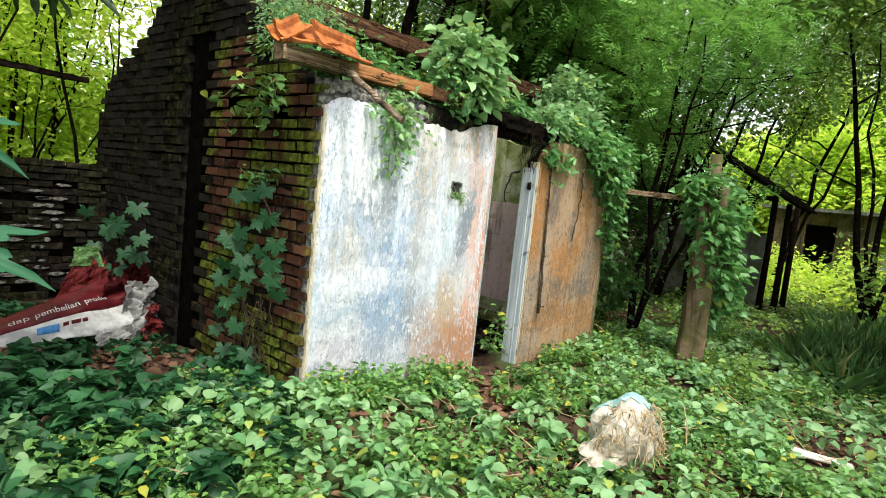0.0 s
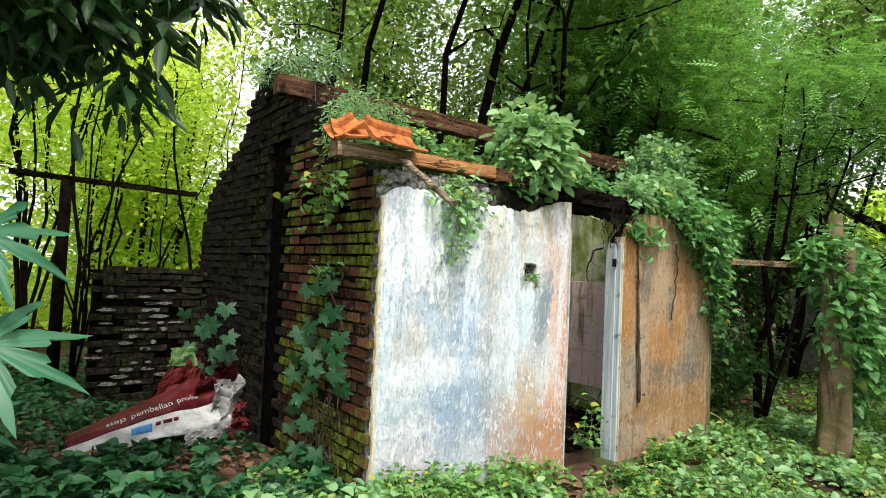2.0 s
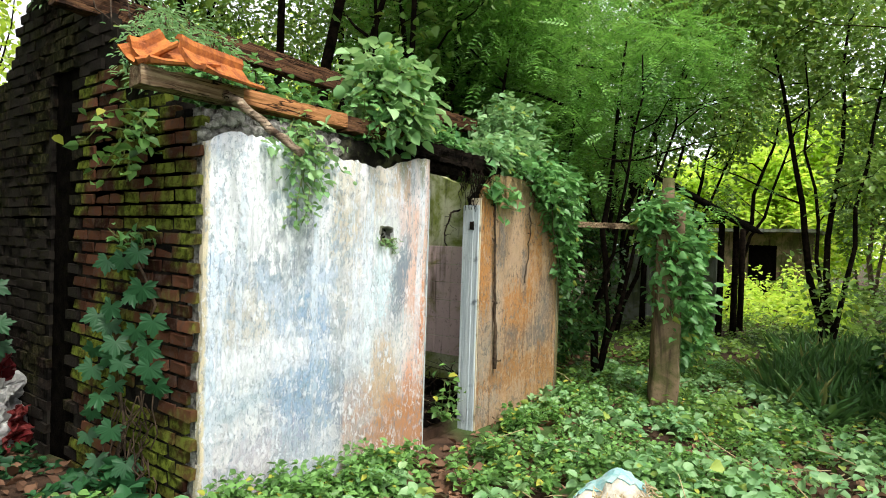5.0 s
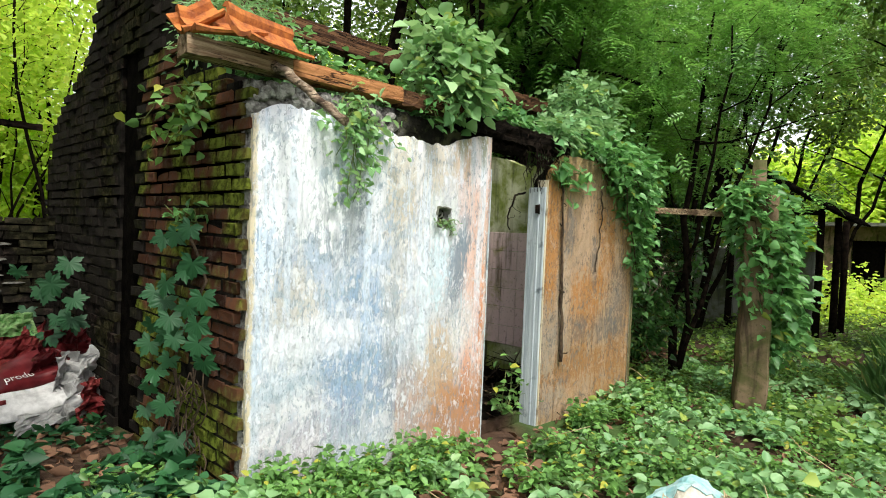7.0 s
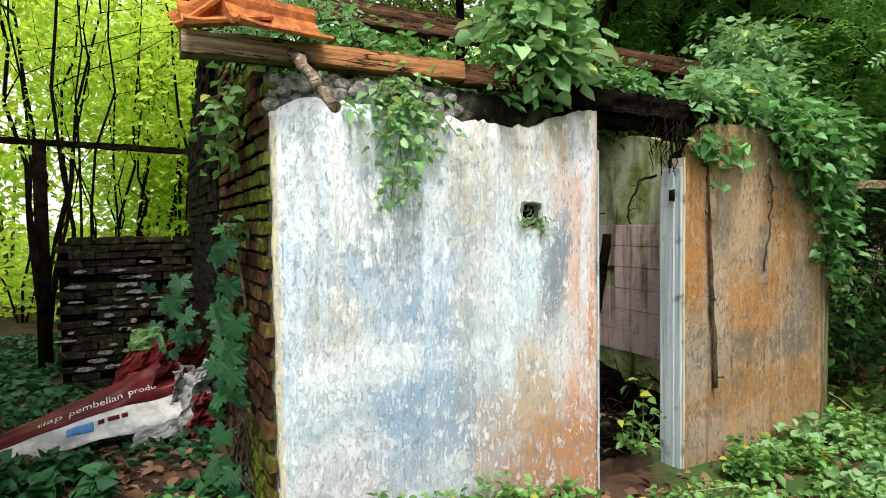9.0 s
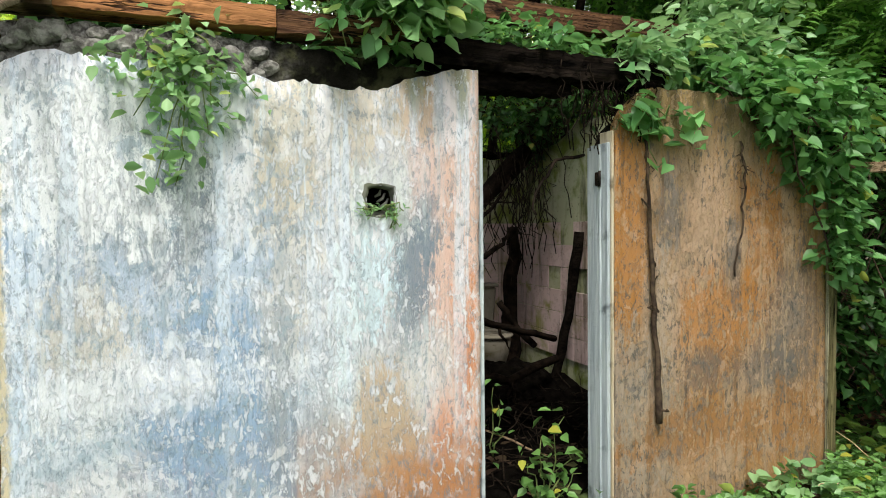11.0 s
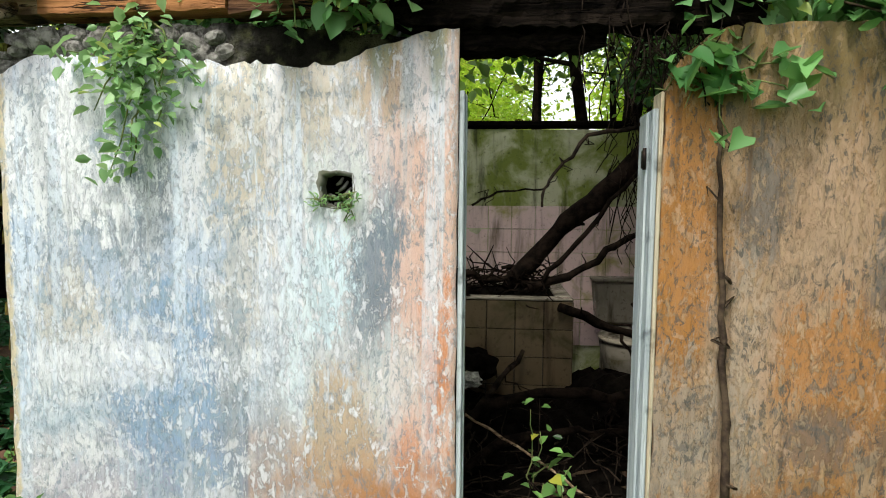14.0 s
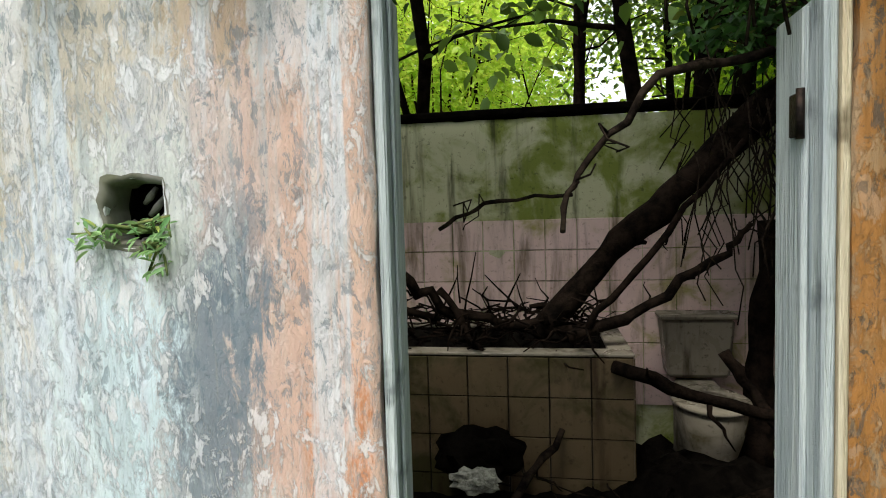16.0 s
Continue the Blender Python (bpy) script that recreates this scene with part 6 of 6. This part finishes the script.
def mango():
    """A tree out of sight beside the path, one limb of which hangs into view."""
    base = (-3.4, 0.6, 0.1)
    top = thing("mango_tree", "dark glossy-leaved tree overhanging the path", "tree", at=base)
    sh = Matrix.Translation(-Vector(base))
    rng = np.random.default_rng(14)
    bm = bmesh.new()
    tube(bm, [(-3.4, 0.6, -0.3), (-3.4, 0.6, 1.2), (-3.2, 0.6, 2.4), (-2.6, 0.5, 3.3)], [0.17, 0.15, 0.13, 0.1], 10)
    ends, cs = [(-1.9, 0.2, 2.55), (-1.4, 0.1, 2.75), (-0.95, 0.3, 2.95), (-1.6, 0.5, 2.75), (-2.2, -0.2, 2.5), (-1.55, 0.1, 2.5), (-1.2, 0.6, 2.8)], []
    for e in ends:
        pts = wander(rng, (-2.6, 0.5, 3.3), e, 6, 0.05)
        tube(bm, pts, [0.05, 0.04, 0.03, 0.025, 0.02, 0.015, 0.01], 6)
        cs += [np.array(p) + rng.normal(0, 0.16, 3) for p in pts[2:] for _ in range(4)]
    bm.transform(sh)
    part("trunk", bm, BARK_DARK, top)
    # Upper tufts are added, mostly unseen, to keep skylight off the gable.
    cs = np.array(cs + [np.array((rng.uniform(-3.8, -1.3), rng.uniform(-0.4, 3.6), rng.uniform(3.1, 4.6))) for _ in range(230)])
    w, f, s = clumps(rng, cs, 15, 0.1, 0.2, -0.8)
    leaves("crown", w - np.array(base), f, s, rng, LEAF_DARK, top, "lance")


mango()


def grove(area, count, seed, material, bark, heights, leaf, tufts, per, label, group, crown=1.6, low=0.35, shape="oval", spread=0.2, stems=2, thick=1.0):
    rng = np.random.default_rng(seed)
    for i in range(count):
        x, y = rng.uniform(area[0], area[1]), rng.uniform(area[2], area[3])
        h = rng.uniform(*heights)
        z = float(ground(np.array(x), np.array(y)))
        tip = (x + rng.normal(0, 0.5), y + rng.normal(0, 0.5), z + h)
        cr = [((x + rng.normal(0, 0.5), y + rng.normal(0, 0.5), z + h * rng.uniform(low, 1.0)),
               (crown * rng.uniform(0.6, 1.1), crown * rng.uniform(0.6, 1.1), crown * rng.uniform(0.5, 1.0))) for _ in range(4)]
        tips = [(tip, 1.0)] + [((x + rng.normal(0, 0.9), y + rng.normal(0, 0.6), z + h * rng.uniform(0.7, 1.0)), 0.7) for _ in range(stems - 1)]
        tree("tree", label, (x, y, z), tips, rng.uniform(0.05, 0.1) * thick, cr, material, bark,
             seed * 50 + i, leaf, per, tufts, group=group, shape=shape, spread=spread)


grove((2.4, 9, 4.6, 8.5), 8, 31, LEAF_WOOD, BARK_DARK, (7.5, 9.5), 0.1, 150, 26, "slender dark tree of the thicket behind the ruin", "thicket behind the ruin", 1.6, 0.5)
grove((5.5, 10, 5.0, 8.0), 4, 39, LEAF_WOOD, BARK_DARK, (4.5, 6.5), 0.12, 150, 45, "leafy dark tree of the thicket behind the ruin", "thicket behind the ruin", 1.5, 0.45)
grove((-9, 14, 11, 18), 14, 32, LEAF_SUN_TINT, BARK, (5, 8), 0.18, 130, 24, "tree beyond the thicket, leaves coloured as sunlit", "far trees", 2.2, 0.3)
grove((-0.5, 7.0, 9.0, 12.5), 7, 46, LEAF_SUN_TINT, BARK_DARK, (4.5, 7), 0.12, 120, 26, "tree glimpsed over the back wall, leaves coloured as sunlit", "far trees", 1.5, 0.3)
grove((-3.2, 0.8, 5.0, 9.0), 11, 37, LEAF_SUN_TINT, BARK_DARK, (4.5, 7.0), 0.1, 10, 14, "thin-stemmed sapling behind the low wall, leaves coloured as sunlit", "saplings", 0.8, 0.6, stems=3, thick=0.42)
grove((5.2, 8.5, 0.9, 4.0), 8, 33, LEAF_FERN, BARK_DARK, (4.0, 7.0), 0.36, 110, 7, "feathery-leaved tree beside the ruin", "feathery trees", 1.25, 0.55, "frond", 0.2)
grove((9, 13, 3.2, 6.5), 5, 40, LEAF_FERN, BARK_DARK, (6.0, 8.5), 0.45, 110, 7, "tall feathery-leaved tree behind the shed", "feathery trees", 1.7, 0.5, "frond", 0.25)
grove((10, 16, -8.5, -4.6), 5, 38, LEAF_WOOD, BARK, (5, 7.5), 0.12, 90, 22, "leafy tree further down the path", "path trees", 1.4, 0.5, stems=3)
grove((18, 26, -11, -1.5), 9, 35, LEAF_WOOD, BARK, (5, 8), 0.2, 120, 30, "tree at the end of the path", "far trees", 1.9, 0.4)
grove((26, 32, -7, 9), 10, 45, LEAF_SUN_TINT, BARK, (5, 8), 0.3, 90, 30, "tree behind the far house, leaves coloured as sunlit", "far trees", 2.2, 0.3)
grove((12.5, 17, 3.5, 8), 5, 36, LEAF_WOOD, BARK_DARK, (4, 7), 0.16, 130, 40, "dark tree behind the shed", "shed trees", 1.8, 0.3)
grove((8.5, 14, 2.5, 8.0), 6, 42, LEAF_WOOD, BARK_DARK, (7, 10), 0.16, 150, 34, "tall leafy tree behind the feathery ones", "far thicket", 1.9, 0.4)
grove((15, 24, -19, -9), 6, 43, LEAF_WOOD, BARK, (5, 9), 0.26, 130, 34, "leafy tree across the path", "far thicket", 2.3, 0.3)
grove((30, 38, -24, 14), 10, 44, LEAF_SUN_TINT, BARK, (3, 6), 0.35, 90, 30, "far tree beyond the path, leaves coloured as sunlit", "far trees", 2.4, 0.25)
tree("tree", "leaning tree with a thick bare trunk by the path", (5.3, -3.72, -0.4), (((6.1, -4.5, 5.6), 1.0), ((5.9, -3.6, 5.6), 0.55)), 0.085,
     [((6.2, -4.6, 5.2), (1.2, 0.9, 0.7)), ((6.0, -3.6, 4.9), (0.7, 0.7, 0.5)), ((6.6, -4.9, 2.6), (0.5, 0.5, 0.8))], LEAF_WOOD, BARK_PATH, 970, 0.1, 22, 90, group="path trees")
tree("tree", "creeper-clad tree by the path", (6.0, -3.3, -0.4), (((6.3, -3.1, 6.0), 1.0), ((6.4, -3.75, 5.8), 0.6), ((6.0, -2.7, 5.4), 0.4)), 0.07,
     [((6.0, -3.28, 1.0), (0.22, 0.22, 0.9)), ((6.3, -3.3, 2.2), (0.3, 0.3, 0.6)), ((6.4, -3.4, 5.2), (1.0, 0.8, 0.7)), ((6.6, -3.7, 3.4), (0.5, 0.4, 0.5))], LEAF_WOOD, BARK_PATH, 971, 0.085, 18, 130, group="path trees")
tree("tree", "thin many-stemmed tree beyond the path trees", (10.6, -2.2, -0.45), (((10.4, -1.1, 5.8), 1.0), ((10.8, -2.3, 6.2), 0.9), ((10.6, -3.0, 5.6), 0.7), ((10.3, -1.7, 5.0), 0.6)), 0.07,
     [((10.6, -2.2, 5.4), (1.7, 1.6, 0.9)), ((11.5, -3.6, 4.6), (1.2, 1.2, 0.9)), ((10.8, -2.7, 3.2), (0.5, 0.5, 0.9)), ((10.4, -2.1, 0.7), (0.5, 0.5, 0.5))], LEAF_WOOD, BARK_DARK, 972, 0.12, 24, 170, group="path trees")
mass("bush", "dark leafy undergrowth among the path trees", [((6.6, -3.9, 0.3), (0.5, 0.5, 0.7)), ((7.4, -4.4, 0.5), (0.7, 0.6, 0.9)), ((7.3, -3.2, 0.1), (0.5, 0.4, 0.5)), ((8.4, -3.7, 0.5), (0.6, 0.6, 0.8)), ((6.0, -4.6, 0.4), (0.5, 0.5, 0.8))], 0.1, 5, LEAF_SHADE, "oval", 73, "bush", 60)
tree("tree", "leafy tree arching over the path", (8.9, 1.8, -0.35), (((8.5, -0.7, 5.8), 1.0), ((8.9, 0.2, 6.0), 0.8)), 0.08, [((8.5, -0.8, 5.6), (1.4, 1.2, 0.9)), ((9.4, -1.6, 6.3), (1.3, 1.2, 0.8))], LEAF_WOOD, BARK_DARK, 960, 0.12, 30, 130, group="path trees")
tree("tree", "feathery-leaved branch hanging over the pillar", (6.0, 0.2, -0.35), (((5.6, -0.2, 4.0), 1.0), ((5.0, -0.6, 3.6), 0.6), ((6.2, -0.9, 3.9), 0.6)), 0.06,
     [((5.3, -0.3, 3.5), (0.9, 0.7, 0.6)), ((6.2, -0.7, 3.8), (0.9, 0.8, 0.7)), ((5.6, 0.3, 4.5), (1.0, 0.8, 0.6))], LEAF_FERN, BARK_DARK, 950, 0.26, 8, 130, "frond", group="feathery trees", spread=0.15)
tree("tree", "feathery-leaved tree spreading over the shed", (10.6, 1.6, -0.4), (((10.0, 0.4, 5.4), 1.0), ((10.8, -0.4, 5.6), 0.7), ((9.6, 0.8, 4.6), 0.6)), 0.08,
     [((9.8, 0.6, 4.2), (1.1, 0.9, 0.7)), ((10.4, -0.2, 5.4), (1.5, 1.1, 0.8)), ((9.2, 1.0, 5.6), (1.3, 1.0, 0.9))], LEAF_FERN, BARK_DARK, 955, 0.32, 8, 190, "frond", group="feathery trees", spread=0.18)
for i, (x, y, z) in enumerate(((13.6, 0.2, 4.8), (15.5, -0.9, 5.6), (12.8, 1.4, 6.2))):
    tree("tree", "leafy tree behind the shed roof", (x + 0.6, y + 1.4, -0.45), (((x, y, z), 1.0), ((x + 0.5, y - 0.6, z + 0.4), 0.7)), 0.08,
         [((x, y, z), (1.6, 1.4, 1.0)), ((x + 0.4, y - 0.5, z + 1.4), (1.5, 1.3, 0.9))], LEAF_WOOD, BARK_DARK, 990 + i, 0.13, 28, 150, group="shed trees")
# Trees added out of view to put the path side in shade.
for i, (x, y) in enumerate(((6.6, -6.0), (9.0, -6.6), (4.2, -6.6))):
    tree("tree", "unseen tree added beyond the yard to shade the ground", (x, y, -0.45), (((x, y, 5.4), 1.0), ((x + 0.6, y + 0.6, 5.0), 0.6)), 0.12,
         [((x, y + 0.3, 4.6), (1.7, 1.3, 1.0)), ((x, y, 2.4), (1.3, 0.9, 1.2))], LEAF_WOOD, BARK_DARK, 995 + i, 0.14, 26, 150, group="yard trees")
# tall crowns that close over the ruin
for i, (x, y, cx, cy, z, r) in enumerate(((3.4, 4.2, 3.0, 1.2, 6.4, 1.9), (5.6, 3.2, 4.9, 1.6, 6.0, 1.7))):
    tree("tree", "tall dark tree arching over the ruin", (x, y, float(ground(np.array(x), np.array(y)))), (((cx, cy, z), 1.0), ((cx + 0.9, cy + 0.3, z - 0.3), 0.7), ((cx - 0.9, cy + 0.5, z - 0.2), 0.7)), 0.11,
         [((cx, cy, z), (r, r * 0.9, 0.9)), ((cx + 0.5, cy + 0.8, z + 0.9), (r * 0.8, r * 0.8, 0.8))], LEAF_WOOD, BARK_DARK, 900 + i, 0.12, 22, 140, group="overhanging trees")
# Crowns added above the view to keep sun and skylight off the room.
for i, (x, y, cx, cy) in enumerate(((4.6, 3.6, 3.4, 1.0), (1.6, 4.7, 1.2, 1.1))):
    tree("tree", "unseen tree added over the ruin to shade the room", (x, y, float(ground(np.array(x), np.array(y)))), (((cx, cy, 5.9), 1.0), ((cx - 0.5, cy + 0.3, 5.9), 0.6)), 0.07,
         [((cx, cy, 5.9), (1.5, 0.9, 0.5))], LEAF_WOOD, BARK_DARK, 980 + i, 0.13, 26, 130, group="overhanging trees")
# Never in view: added to block the western sky from the gable.
for i, (x, y) in enumerate(((-4.2, 2.2), (-3.9, 4.4), (-4.6, -0.3))):
    tree("tree", "unseen tree added west of the ruin to shade the gable", (x, y, float(ground(np.array(x), np.array(y)))), (((x, y, 5.0), 1.0), ((x + 0.6, y + 0.6, 4.5), 0.6)), 0.14,
         [((x, y, 2.0), (1.3, 1.3, 1.3)), ((x, y, 4.2), (1.5, 1.4, 1.2))], LEAF_DARK, BARK_DARK, 985 + i, 0.16, 24, 130, group="western trees")
wall_west_bricks()
